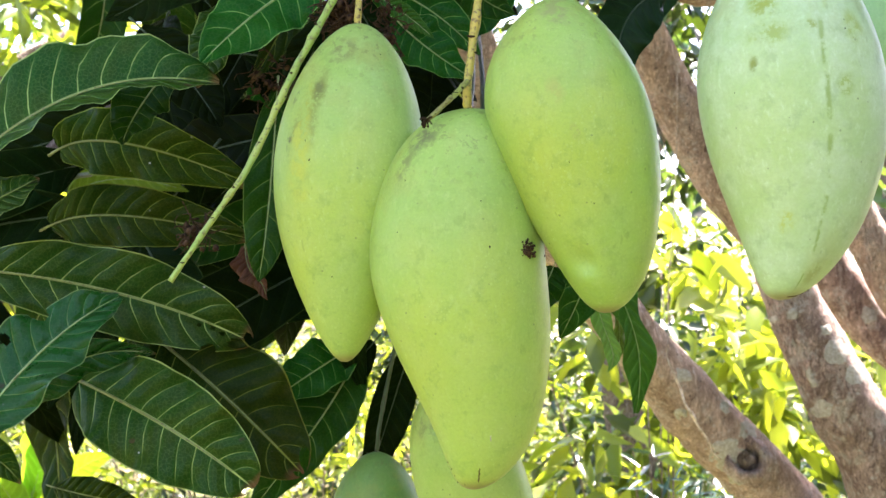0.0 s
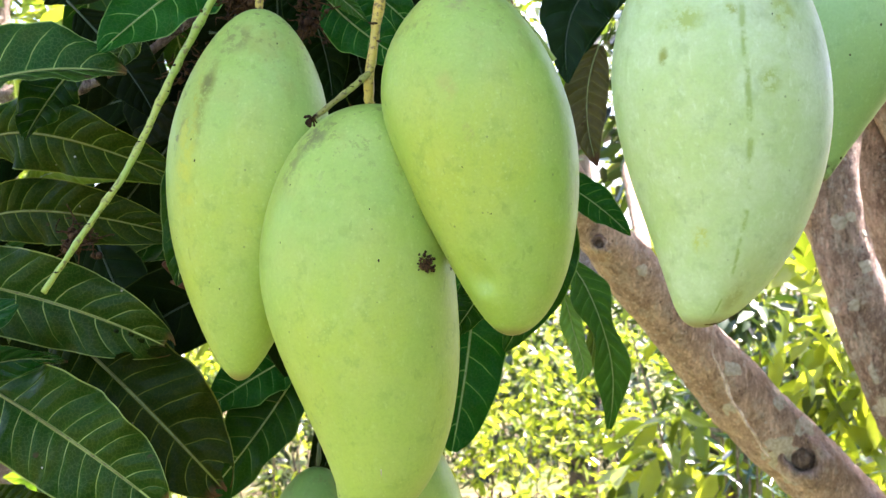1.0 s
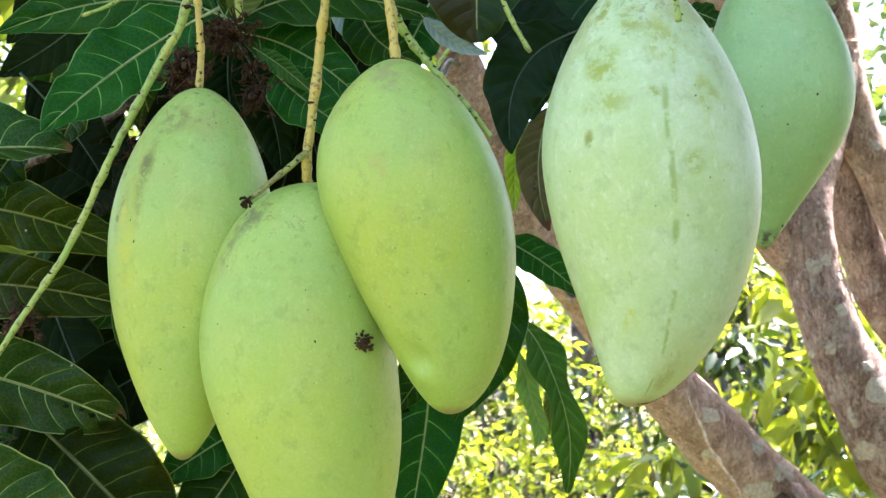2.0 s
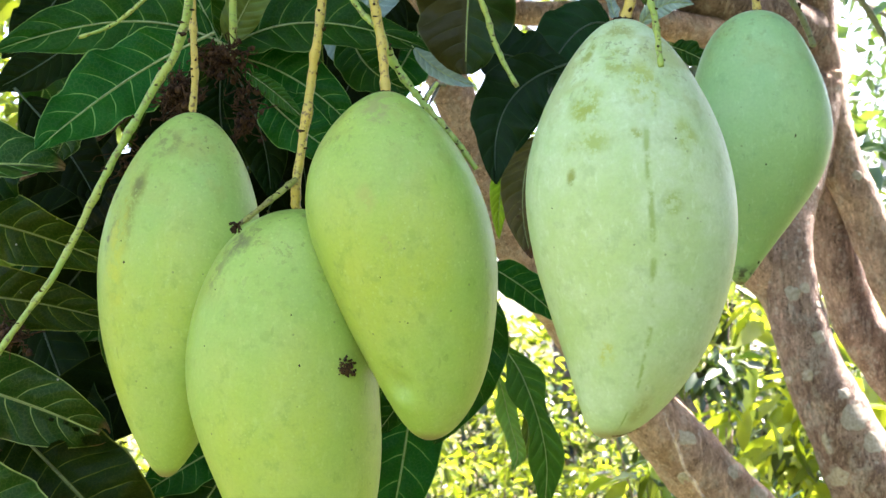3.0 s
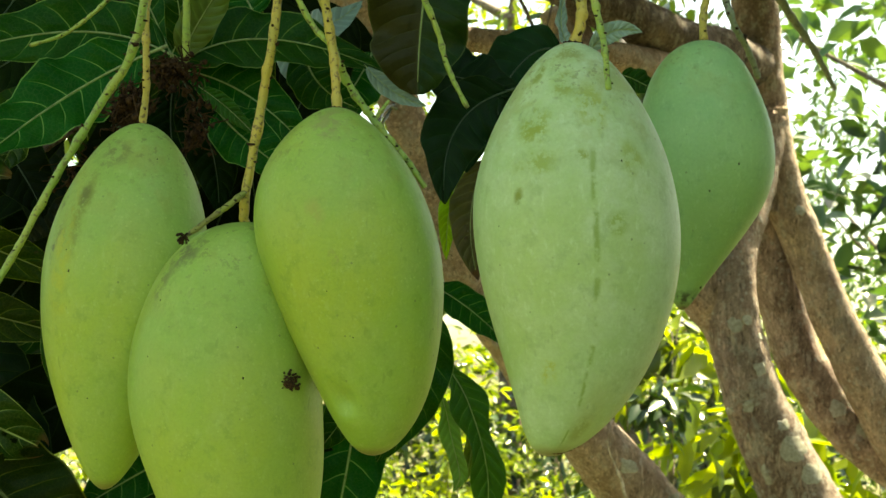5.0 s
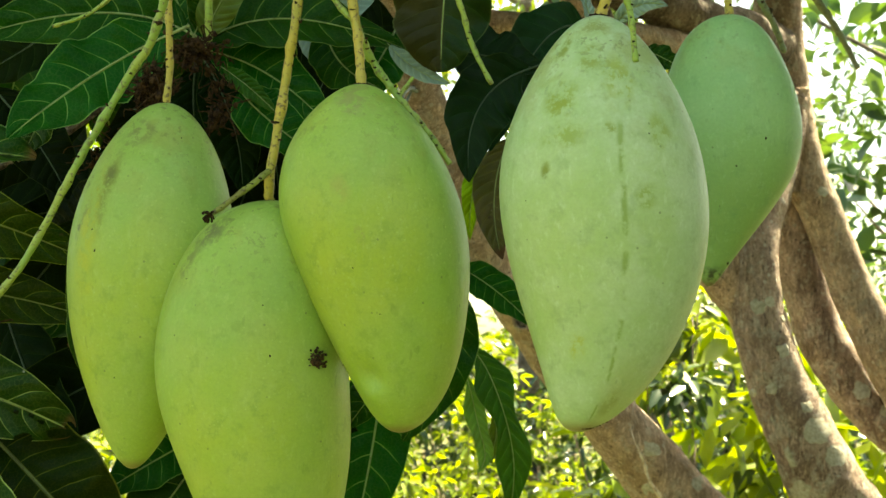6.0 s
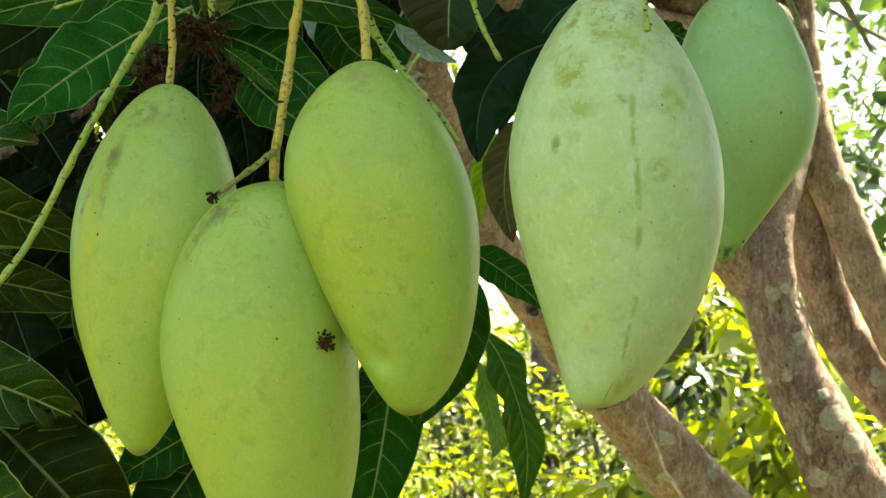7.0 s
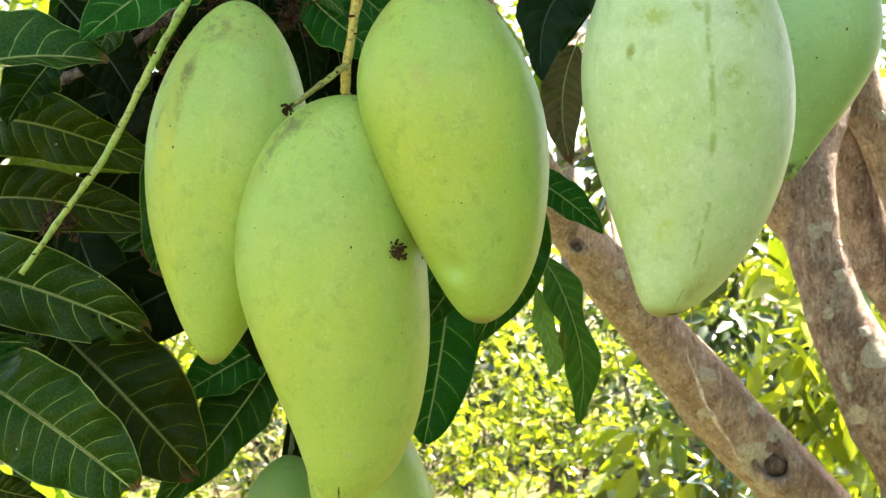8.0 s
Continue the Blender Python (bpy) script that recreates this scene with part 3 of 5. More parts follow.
def foliage(name, clumps, material, parent, size, per=10, seed=1, droop=0.5, narrow=0.26, label=""):
    """Sprays of folded, pointed leaves round twig ends, joined in one mesh. clumps: rows of x, y, z, spread."""
    rng = np.random.default_rng(seed)
    c = np.repeat(np.asarray(clumps, float), per, axis=0)
    count = len(c)
    way = rng.normal(size=(count, 3))
    way[:, 2] = way[:, 2] * 0.6 - droop
    way /= np.linalg.norm(way, axis=1, keepdims=True)
    base = c[:, :3] + way * c[:, 3:4] * rng.uniform(0.0, 0.9, (count, 1)) + rng.normal(size=(count, 3)) * c[:, 3:4] * 0.25
    long = size * rng.uniform(0.55, 1.15, (count, 1))
    side = np.cross(way, rng.normal(size=(count, 3)) * 0.6 + [0, 0, 1])
    side /= np.linalg.norm(side, axis=1, keepdims=True) + 1e-9
    up = np.cross(side, way)
    w = long * narrow * rng.uniform(0.75, 1.2, (count, 1)) * 0.5
    sag = rng.uniform(0.02, 0.2, (count, 1)) * long
    rows = [base, base + way * long * 0.33 - up * sag * 0.1, base + way * long * 0.70 - up * sag * 0.5, base + way * long - up * sag]
    lift = up * w * 0.45
    verts = np.stack([rows[0], rows[1], rows[1] + side * w + lift, rows[1] - side * w + lift, rows[2], rows[2] + side * w * 0.8 + lift * 0.8, rows[2] - side * w * 0.8 + lift * 0.8, rows[3]], axis=1).reshape(-1, 3)
    shape = ((0, 2, 1), (0, 1, 3), (1, 2, 5, 4), (3, 1, 4, 6), (4, 5, 7), (6, 4, 7))
    faces = [tuple(8 * k + q for q in face) for k in range(count) for face in shape]
    middle = verts.mean(axis=0)
    mesh = bpy.data.meshes.new(name)
    mesh.from_pydata((verts - middle).tolist(), [], faces)
    mesh.materials.append(material)
    mesh.polygons.foreach_set("use_smooth", [True] * len(mesh.polygons))
    ob = new(name, mesh)
    PLACE[ob] = Vector(middle)
    ob.location = Vector(middle)
    if parent:
        ob.parent = parent
        ob.location = Vector(middle) - PLACE[parent]
    return tagged(ob, label)


def scatter(rng, count, low, high, spread):
    spots = rng.uniform(low, high, (count, 3))
    return np.c_[spots, rng.uniform(0.6, 1.2, count) * spread]


# ---------- ground ----------
def ground_sheet():
    bm = bmesh.new()
    marks = [-300, -120, -60, -30] + [v * 1.5 for v in range(-14, 15)] + [30, 60, 120, 300]
    grid = [[bm.verts.new((x, y + 10, 0.06 * noise.noise(Vector((x, y, 0)) * 0.4) if abs(x) < 25 and abs(y) < 25 else 0.0)) for x in marks] for y in marks]
    for a, b in zip(grid, grid[1:]):
        for k in range(len(marks) - 1):
            bm.faces.new((a[k], a[k + 1], b[k + 1], b[k]))
    ob = part("ground", bm, SOIL, None)
    return tagged(ob, "sunlit weedy earth under the orchard trees", "ground", "", "structure")


ground_sheet()

# ---------- the mango tree: trunk and limbs ----------
TREE = thing("mango_tree", (0.78, 1.55, 0.0), "brown lichen-spotted mango tree with long dark green leaves", "tree")
TRUNK = part("trunk", tube([(0.80, 1.56, -0.1, 0.17), (0.79, 1.56, 0.25, 0.135), (0.79, 1.55, 0.6, 0.13), (0.77, 1.54, 0.95, 0.12), (0.76, 1.54, 1.06, 0.06)], 24, 8, 0.08, 14), BARK, TREE)
LIMB_A = part("limb", tube([(0.560, 1.590, 1.860, 0.036), (0.543, 1.575, 1.800, 0.038), (0.514, 1.545, 1.728, 0.038), (0.496, 1.525, 1.668, 0.036), (0.492, 1.512, 1.620, 0.0335), (0.502, 1.510, 1.555, 0.0335), (0.523, 1.508, 1.484, 0.0375), (0.555, 1.506, 1.413, 0.0425), (0.588, 1.508, 1.350, 0.0480), (0.655, 1.515, 1.230, 0.057), (0.76, 1.54, 0.85, 0.08)], 30, 12, 0.07, 26), BARK, TREE, "grey-brown limb with pale lichen patches")
LIMB_B = part("limb", tube([(0.560, 1.620, 1.790, 0.038), (0.572, 1.635, 1.722, 0.036), (0.594, 1.642, 1.655, 0.034), (0.615, 1.645, 1.592, 0.033), (0.637, 1.645, 1.536, 0.033), (0.670, 1.642, 1.482, 0.033), (0.715, 1.638, 1.430, 0.033), (0.779, 1.632, 1.388, 0.036), (0.87, 1.62, 1.330, 0.041), (0.95, 1.61, 1.18, 0.048), (0.93, 1.60, 0.95, 0.06), (0.84, 1.57, 0.70, 0.07)], 26, 12, 0.09, 22), BARK, TREE, "shaded brown limb with a pale scar")
LIMB_C = part("limb", tube([(0.562, 1.590, 1.870, 0.033), (0.571, 1.588, 1.825, 0.031), (0.585, 1.586, 1.767, 0.029), (0.607, 1.585, 1.714, 0.028), (0.630, 1.585, 1.661, 0.0270), (0.651, 1.585, 1.608, 0.0280), (0.674, 1.585, 1.563, 0.0295), (0.706, 1.585, 1.503, 0.0325), (0.755, 1.588, 1.429, 0.036), (0.833, 1.592, 1.342, 0.041), (0.93, 1.60, 1.20, 0.046), (0.96, 1.60, 1.0, 0.055), (0.88, 1.57, 0.72, 0.075)], 26, 12, 0.09, 24), BARK_RED, TREE, "reddish limb with long streaked bark")
LIMB_F = part("limb", tube([(0.560, 1.66, 2.75, 0.029), (0.546, 1.64, 2.45, 0.031), (0.546, 1.62, 2.17, 0.032), (0.550, 1.60, 2.031, 0.0325), (0.556, 1.60, 1.951, 0.033), (0.562, 1.60, 1.871, 0.036), (0.565, 1.60, 1.800, 0.041), (0.570, 1.605, 1.735, 0.038)], 26, 12, 0.08, 22), BARK, TREE)
LIMB_D = part("limb", tube([(-0.06, 0.98, 1.97, 0.017), (-0.002, 1.05, 1.876, 0.018), (0.017, 1.12, 1.829, 0.020), (0.056, 1.20, 1.757, 0.021), (0.099, 1.28, 1.668, 0.023), (0.140, 1.33, 1.600, 0.025), (0.167, 1.36, 1.569, 0.027), (0.233, 1.42, 1.501, 0.033), (0.301, 1.47, 1.431, 0.037), (0.386, 1.52, 1.345, 0.043), (0.469, 1.56, 1.271, 0.045), (0.529, 1.58, 1.210, 0.047), (0.673, 1.58, 1.022, 0.056), (0.76, 1.56, 0.85, 0.07)], 26, 10, 0.10, 24), BARK_RED, TREE, "reddish-brown leaning limb with a knot")
LIMB_E = part("limb", tube([(0.555, 1.60, 1.930, 0.034), (0.500, 1.55, 1.934, 0.034), (0.416, 1.48, 1.932, 0.031), (0.333, 1.42, 1.942, 0.028), (0.256, 1.38, 1.958, 0.026), (0.183, 1.34, 1.984, 0.024), (0.05, 1.25, 2.05, 0.02), (-0.15, 1.05, 2.1, 0.015)], 22, 12, 0.16, 26), BARK_DARK, TREE)
LIMB_G = part("limb", tube([(0.245, 1.42, 1.95, 0.024), (0.285, 1.45, 1.885, 0.028), (0.318, 1.47, 1.826, 0.031), (0.362, 1.49, 1.750, 0.033), (0.425, 1.51, 1.655, 0.034), (0.500, 1.535, 1.575, 0.036), (0.528, 1.54, 1.50, 0.036)], 24, 12, 0.07, 26), BARK_RED, TREE)
LIMB_E2 = part("limb", tube([(0.440, 1.50, 1.915, 0.022), (0.400, 1.47, 1.897, 0.021), (0.308, 1.40, 1.888, 0.018), (0.223, 1.38, 1.890, 0.016), (0.100, 1.35, 1.890, 0.014), (-0.05, 1.3, 1.92, 0.012)], 18, 10, 0.10, 26), BARK_RED, TREE)


def knot(at, r, limb):
    """A healed branch scar: a swollen rolled ring of bark round a dark hollow with a stump in it."""
    at = Vector(at)
    out = Vector((-0.25, -0.95, 0.2)).normalized()
    a = out.orthogonal().normalized()
    b = out.cross(a)

    def turned(profile):
        bm, rings = bmesh.new(), []
        for rr, h in profile:
            ring = []
            for k in range(26):
                t = 2 * math.pi * k / 26
                way = a * math.cos(t) + b * math.sin(t) * 1.2
                ring.append(bm.verts.new(at + way * r * rr * (1 + 0.16 * noise.noise(way * 2 + Vector((rr, 0, 0)))) + out * r * (h + 0.10 * noise.noise(way * 5))))
            rings.append(ring)
        for p, q in zip(rings, rings[1:]):
            for k in range(26):
                bm.faces.new((p[k], p[(k + 1) % 26], q[(k + 1) % 26], q[k]))
        return bm

    ring = part("knot", turned(((1.65, -0.45), (1.45, 0.05), (1.28, 0.40), (1.08, 0.55), (0.92, 0.50), (0.80, 0.15), (0.74, -0.45))), BARK, limb, "swollen ring of a healed branch scar")
    part("hollow", turned(((0.80, -0.25), (0.66, -0.45), (0.60, -0.05), (0.52, 0.28), (0.30, 0.42), (0.02, 0.40))), KNOT_DARK, ring, "dark rotten stump")
    return ring


def lichen(at, r, limb, out=(-0.2, -1, 0.1)):
    """A thin crust with a lobed rim, laid on the bark."""
    mesh = limb.data
    skin = BVHTree.FromPolygons([v.co + PLACE[limb] for v in mesh.vertices], [p.vertices[:] for p in mesh.polygons])
    bm = bmesh.new()
    out = Vector(out).normalized()
    a = out.orthogonal().normalized()
    b = out.cross(a)
    at = Vector(at)
    rings = []
    for rr, h in ((0.04, 0.0005), (0.35, 0.0005), (0.65, 0.0005), (0.88, 0.0004), (1.0, -0.0002)):
        ring = []
        for k in range(20):
            t = 2 * math.pi * k / 20
            way = a * math.cos(t) + b * math.sin(t)
            lobes = 1 + 0.34 * noise.noise(way * 1.7 + at * 31) + 0.22 * noise.noise(way * 4 + at * 17)
            spot = at + way * r * rr * lobes
            hit, normal, _, _ = skin.ray_cast(spot + out * 0.15, -out)
            if hit is None:
                hit, normal, _, _ = skin.find_nearest(spot)
            ring.append(bm.verts.new(hit + normal * h))
        rings.append(ring)
    for p, q in zip(rings, rings[1:]):
        for k in range(20):
            bm.faces.new((p[k], p[(k + 1) % 20], q[(k + 1) % 20], q[k]))
    bm.faces.new(rings[0][::-1])
    return part("lichen", bm, LICHEN, limb)


knot((0.449, 1.506, 1.284), 0.020, LIMB_D)
knot((0.176, 1.337, 1.540), 0.006, LIMB_D)
lichen((0.557, 1.452, 1.423), 0.0176, LIMB_A)
lichen((0.501, 1.452, 1.379), 0.0163, LIMB_A)
lichen((0.491, 1.488, 1.572), 0.0097, LIMB_A)
lichen((0.507, 1.488, 1.579), 0.0069, LIMB_A)
lichen((0.508, 1.483, 1.471), 0.0076, LIMB_A)
lichen((0.485, 1.487, 1.466), 0.0063, LIMB_A)
lichen((0.492, 1.470, 1.428), 0.0055, LIMB_A)
lichen((0.525, 1.488, 1.560), 0.0049, LIMB_A)
lichen((0.565, 1.540, 1.667), 0.0101, LIMB_A)
lichen((0.655, 1.560, 1.480), 0.012, LIMB_B, (-0.4, -1, 0.2))
lichen((0.690, 1.560, 1.452), 0.010, LIMB_B, (-0.4, -1, 0.2))
lichen((0.598, 1.540, 1.735), 0.007, LIMB_C)
lichen((0.520, 1.470, 1.520), 0.0085, LIMB_A)
lichen((0.546, 1.455, 1.452), 0.0075, LIMB_A)
lichen((0.580, 1.450, 1.392), 0.014, LIMB_A)
lichen((0.540, 1.455, 1.350), 0.012, LIMB_A)
lichen((0.420, 1.500, 1.292), 0.024, LIMB_D)
lichen((0.452, 1.500, 1.320), 0.014, LIMB_D)
lichen((0.444, 1.520, 1.261), 0.0156, LIMB_D)
lichen((0.353, 1.460, 1.395), 0.0109, LIMB_D)
lichen((0.350, 1.462, 1.347), 0.0089, LIMB_D)
lichen((0.230, 1.375, 1.512), 0.0064, LIMB_D)
lichen((0.420, 1.490, 1.352), 0.0097, LIMB_D)

# ---------- leaves near the fruit ----------
leaf((-0.300, 0.600, 1.540), (-0.238, 0.610, 1.587), (-0.167, 0.626, 1.596), 0.066, -30, 34, LEAF_DARK, slim=1.08, wavy=0.45, full=0.58)
leaf((-0.102, 0.630, 1.666), (-0.141, 0.625, 1.640), (-0.174, 0.600, 1.602), 0.049, 0, 12, LEAF_GREEN, slim=0.95, full=0.64)
leaf((-0.097, 0.645, 1.673), (-0.145, 0.640, 1.679), (-0.204, 0.620, 1.657), 0.043, -8, 12, LEAF_GREEN, full=0.66)
leaf((-0.195, 0.650, 1.611), (-0.213, 0.645, 1.585), (-0.220, 0.630, 1.562), 0.035, 10, 18, LEAF_GREEN)
leaf((-0.272, 0.720, 1.573), (-0.226, 0.700, 1.573), (-0.152, 0.700, 1.548), 0.046, 24, 18, LEAF_DEEP, wavy=1.4, slim=0.95, full=0.6)
leaf((-0.281, 0.740, 1.527), (-0.231, 0.720, 1.531), (-0.154, 0.720, 1.516), 0.043, 16, 14, LEAF_DEEP, wavy=1.4, slim=0.95, full=0.6)
leaf((-0.314, 0.670, 1.496), (-0.227, 0.665, 1.481), (-0.152, 0.676, 1.452), 0.054, 8, 16, LEAF_DARK, slim=1.12, wavy=1.5, full=0.50, torn=((0.99, 0.50, 0.07, 0.40), (1.0, -0.2, 0.035, 0.5), (0.86, 0.98, 0.03, 0.25), (0.80, 0.16, 0.010, 0.06), (0.85, 0.10, 0.008, 0.05), (0.89, 0.2, 0.012, 0.1)))
leaf((-0.292, 0.580, 1.399), (-0.256, 0.600, 1.449), (-0.217, 0.620, 1.479), 0.048, -12, 18, LEAF_GLOSSY, wavy=1.4, torn=((0.62, -0.95, 0.035, 0.32), (0.44, -0.75, 0.02, 0.14), (1.0, 0.0, 0.03, 1.2)))
leaf((-0.300, 0.640, 1.400), (-0.251, 0.640, 1.441), (-0.205, 0.660, 1.446), 0.027, 40, 16, LEAF_GLOSSY, wavy=1.5)
leaf((-0.248, 0.665, 1.431), (-0.192, 0.640, 1.403), (-0.149, 0.640, 1.371), 0.063, 4, 12, LEAF_DARK, slim=0.84, wavy=1.0, full=0.48, torn=((0.99, 0.5, 0.03, 0.35),))
leaf((-0.224, 0.700, 1.466), (-0.172, 0.680, 1.424), (-0.122, 0.675, 1.374), 0.076, -6, 12, LEAF_DEEP, slim=1.15, wavy=1.3, full=0.58, torn=((0.97, -0.6, 0.05, 0.3), (1.0, 0.3, 0.03, 0.3)))
leaf((-0.087, 0.730, 1.449), (-0.116, 0.720, 1.432), (-0.143, 0.710, 1.414), 0.038, 10, 14, LEAF_GREEN)
leaf((-0.090, 0.735, 1.436), (-0.115, 0.725, 1.397), (-0.154, 0.715, 1.348), 0.044, 8, 18, LEAF_GREEN, slim=0.8, full=0.55)
leaf((-0.076, 0.750, 1.450), (-0.108, 0.740, 1.416), (-0.150, 0.730, 1.374), 0.030, -8, 14, LEAF_INNER_SHADE)
leaf((-0.136, 0.670, 1.602), (-0.141, 0.660, 1.531), (-0.147, 0.660, 1.487), 0.033, 0, 12, LEAF_GREEN)
leaf((-0.306, 0.600, 1.514), (-0.280, 0.600, 1.528), (-0.260, 0.610, 1.541), 0.028, -10, 18, LEAF_DARK)
leaf((-0.311, 0.620, 1.380), (-0.290, 0.620, 1.394), (-0.270, 0.620, 1.379), 0.028, 0, 14, LEAF_DEEP)
leaf((-0.085, 0.640, 1.669), (-0.072, 0.630, 1.692), (-0.052, 0.620, 1.722), 0.023, 15, 14, LEAF_YOUNG)
leaf((-0.091, 0.650, 1.674), (-0.088, 0.640, 1.696), (-0.101, 0.640, 1.730), 0.018, 10, 14, LEAF_GREEN)
leaf((-0.086, 0.660, 1.672), (-0.039, 0.660, 1.686), (0.025, 0.670, 1.674), 0.041, -5, 12, LEAF_GREEN)
leaf((-0.086, 0.670, 1.668), (-0.049, 0.670, 1.654), (-0.014, 0.670, 1.624), 0.038, 5, 14, LEAF_GREEN)
leaf((-0.076, 0.660, 1.656), (-0.060, 0.655, 1.644), (-0.044, 0.650, 1.629), 0.012, 25, 18, LEAF_MID)
leaf((-0.092, 0.700, 1.668), (-0.073, 0.690, 1.629), (-0.065, 0.680, 1.588), 0.036, 0, 14, LEAF_INNER_SHADE)
leaf((-0.100, 0.710, 1.667), (-0.098, 0.710, 1.629), (-0.085, 0.700, 1.587), 0.034, 0, 14, LEAF_INNER_SHADE)
leaf((-0.069, 0.740, 1.671), (-0.054, 0.740, 1.624), (-0.048, 0.730, 1.584), 0.039, 0, 14, LEAF_INNER_SHADE)
leaf((0.050, 0.600, 1.747), (0.044, 0.605, 1.693), (0.043, 0.610, 1.647), 0.060, 12, 24, LEAF_HALF_LIT, slim=1.30, full=0.52, wavy=1.6)
leaf((0.016, 0.630, 1.665), (0.031, 0.620, 1.650), (0.048, 0.610, 1.641), 0.011, 15, 16, LEAF_PALE)
leaf((0.093, 0.640, 1.658), (0.065, 0.630, 1.633), (0.060, 0.620, 1.591), 0.041, -14, 14, LEAF_SHADE_TONE)
leaf((0.048, 0.660, 1.673), (0.073, 0.650, 1.666), (0.102, 0.640, 1.657), 0.040, -8, 14, LEAF_SHADE_TONE)
leaf((0.129, 0.680, 1.694), (0.101, 0.670, 1.677), (0.074, 0.660, 1.615), 0.042, 0, 12, LEAF_SHADE_TONE)
leaf((0.093, 0.740, 1.636), (0.084, 0.730, 1.598), (0.089, 0.720, 1.559), 0.029, 14, 20, LEAF_OLD)
# its sunlit look comes from the yellow-green colour
leaf((0.079, 0.750, 1.631), (0.072, 0.750, 1.605), (0.071, 0.750, 1.573), 0.016, 0, 18, LEAF_YELLOW)
leaf((0.064, 0.760, 1.557), (0.089, 0.750, 1.541), (0.112, 0.740, 1.519), 0.026, 0, 16, LEAF_GREEN)
leaf((0.056, 0.660, 1.536), (0.049, 0.660, 1.494), (0.030, 0.660, 1.452), 0.041, 6, 14, LEAF_GREEN)
leaf((0.021, 0.630, 1.493), (0.012, 0.620, 1.478), (-0.001, 0.610, 1.460), 0.024, 10, 14, LEAF_GREEN)
leaf((0.020, 0.800, 1.510), (0.015, 0.790, 1.449), (0.004, 0.780, 1.383), 0.055, 0, 14, LEAF_GREEN, slim=1.15, full=0.50, wavy=1.3)
leaf((0.077, 0.760, 1.503), (0.096, 0.745, 1.461), (0.101, 0.755, 1.400), 0.0225, 8, 10, LEAF_MID, wavy=1.1, sway=0.10, scallop=0.32, full=0.34, slim=0.95)
leaf((0.072, 0.760, 1.487), (0.081, 0.750, 1.451), (0.080, 0.745, 1.428), 0.014, 15, 18, LEAF_YOUNG, wavy=2.0, sway=0.2, scallop=0.2)
leaf((0.080, 0.770, 1.491), (0.092, 0.760, 1.458), (0.088, 0.760, 1.432), 0.013, -25, 18, LEAF_YOUNG, wavy=2.0, sway=-0.2, scallop=0.2)
leaf((0.125, 0.560, 1.662), (0.134, 0.550, 1.669), (0.147, 0.545, 1.668), 0.011, 20, 14, LEAF_PALE)
leaf((0.116, 0.560, 1.662), (0.110, 0.560, 1.673), (0.112, 0.560, 1.693), 0.009, 35, 14, LEAF_PALE)
leaf((0.162, 0.660, 1.676), (0.173, 0.660, 1.672), (0.188, 0.660, 1.664), 0.016, 0, 14, LEAF_GREEN)
leaf((-0.022, 0.700, 1.712), (-0.009, 0.720, 1.714), (0.011, 0.740, 1.736), 0.021, 10, 10, LEAF_PALE)
leaf((-0.037, 0.720, 1.706), (-0.029, 0.710, 1.683), (-0.016, 0.700, 1.669), 0.017, 20, 12, LEAF_PALE)
leaf((-0.022, 0.700, 1.691), (-0.011, 0.700, 1.670), (0.013, 0.700, 1.657), 0.037, 0, 12, LEAF_GREEN)
leaf((-0.051, 0.680, 1.705), (-0.061, 0.680, 1.722), (-0.082, 0.680, 1.745), 0.036, 0, 12, LEAF_GREEN)
leaf((-0.066, 0.660, 1.643), (-0.049, 0.660, 1.627), (-0.020, 0.660, 1.607), 0.036, 0, 12, LEAF_GREEN)
leaf((0.004, 0.780, 1.736), (-0.018, 0.770, 1.694), (-0.038, 0.760, 1.639), 0.048, 0, 12, LEAF_INNER_SHADE)
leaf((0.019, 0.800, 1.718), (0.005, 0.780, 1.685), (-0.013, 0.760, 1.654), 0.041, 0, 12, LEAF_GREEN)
leaf((-0.044, 0.800, 1.756), (-0.049, 0.790, 1.713), (-0.058, 0.780, 1.657), 0.049, 0, 12, LEAF_INNER_SHADE)
leaf((-0.052, 0.750, 1.445), (-0.067, 0.750, 1.400), (-0.083, 0.750, 1.350), 0.031, 0, 14, LEAF_INNER_SHADE)
leaf((-0.226, 0.740, 1.655), (-0.194, 0.730, 1.619), (-0.173, 0.720, 1.587), 0.042, 0, 12, LEAF_INNER_SHADE)
leaf((-0.175, 0.760, 1.724), (-0.211, 0.755, 1.688), (-0.250, 0.750, 1.662), 0.047, 0, 12, LEAF_INNER_SHADE)
leaf((-0.214, 0.780, 1.744), (-0.224, 0.770, 1.718), (-0.248, 0.760, 1.685), 0.044, 0, 12, LEAF_INNER_SHADE)
leaf((-0.097, 0.700, 1.678), (-0.114, 0.700, 1.711), (-0.132, 0.700, 1.747), 0.030, 0, 12, LEAF_GREEN)
leaf((-0.167, 0.660, 1.650), (-0.172, 0.650, 1.623), (-0.180, 0.640, 1.596), 0.031, 10, 14, LEAF_DARK)
leaf((-0.277, 0.74, 1.362), (-0.248, 0.73, 1.356), (-0.221, 0.73, 1.351), 0.026, 10, 14, LEAF_DEEP, wavy=1.4)

leaf((-0.158, 0.720, 1.512), (-0.153, 0.715, 1.494), (-0.143, 0.705, 1.478), 0.017, 30, 46, LEAF_DRY, wavy=2.4, sway=0.2, label="curled reddish-brown dead leaf")


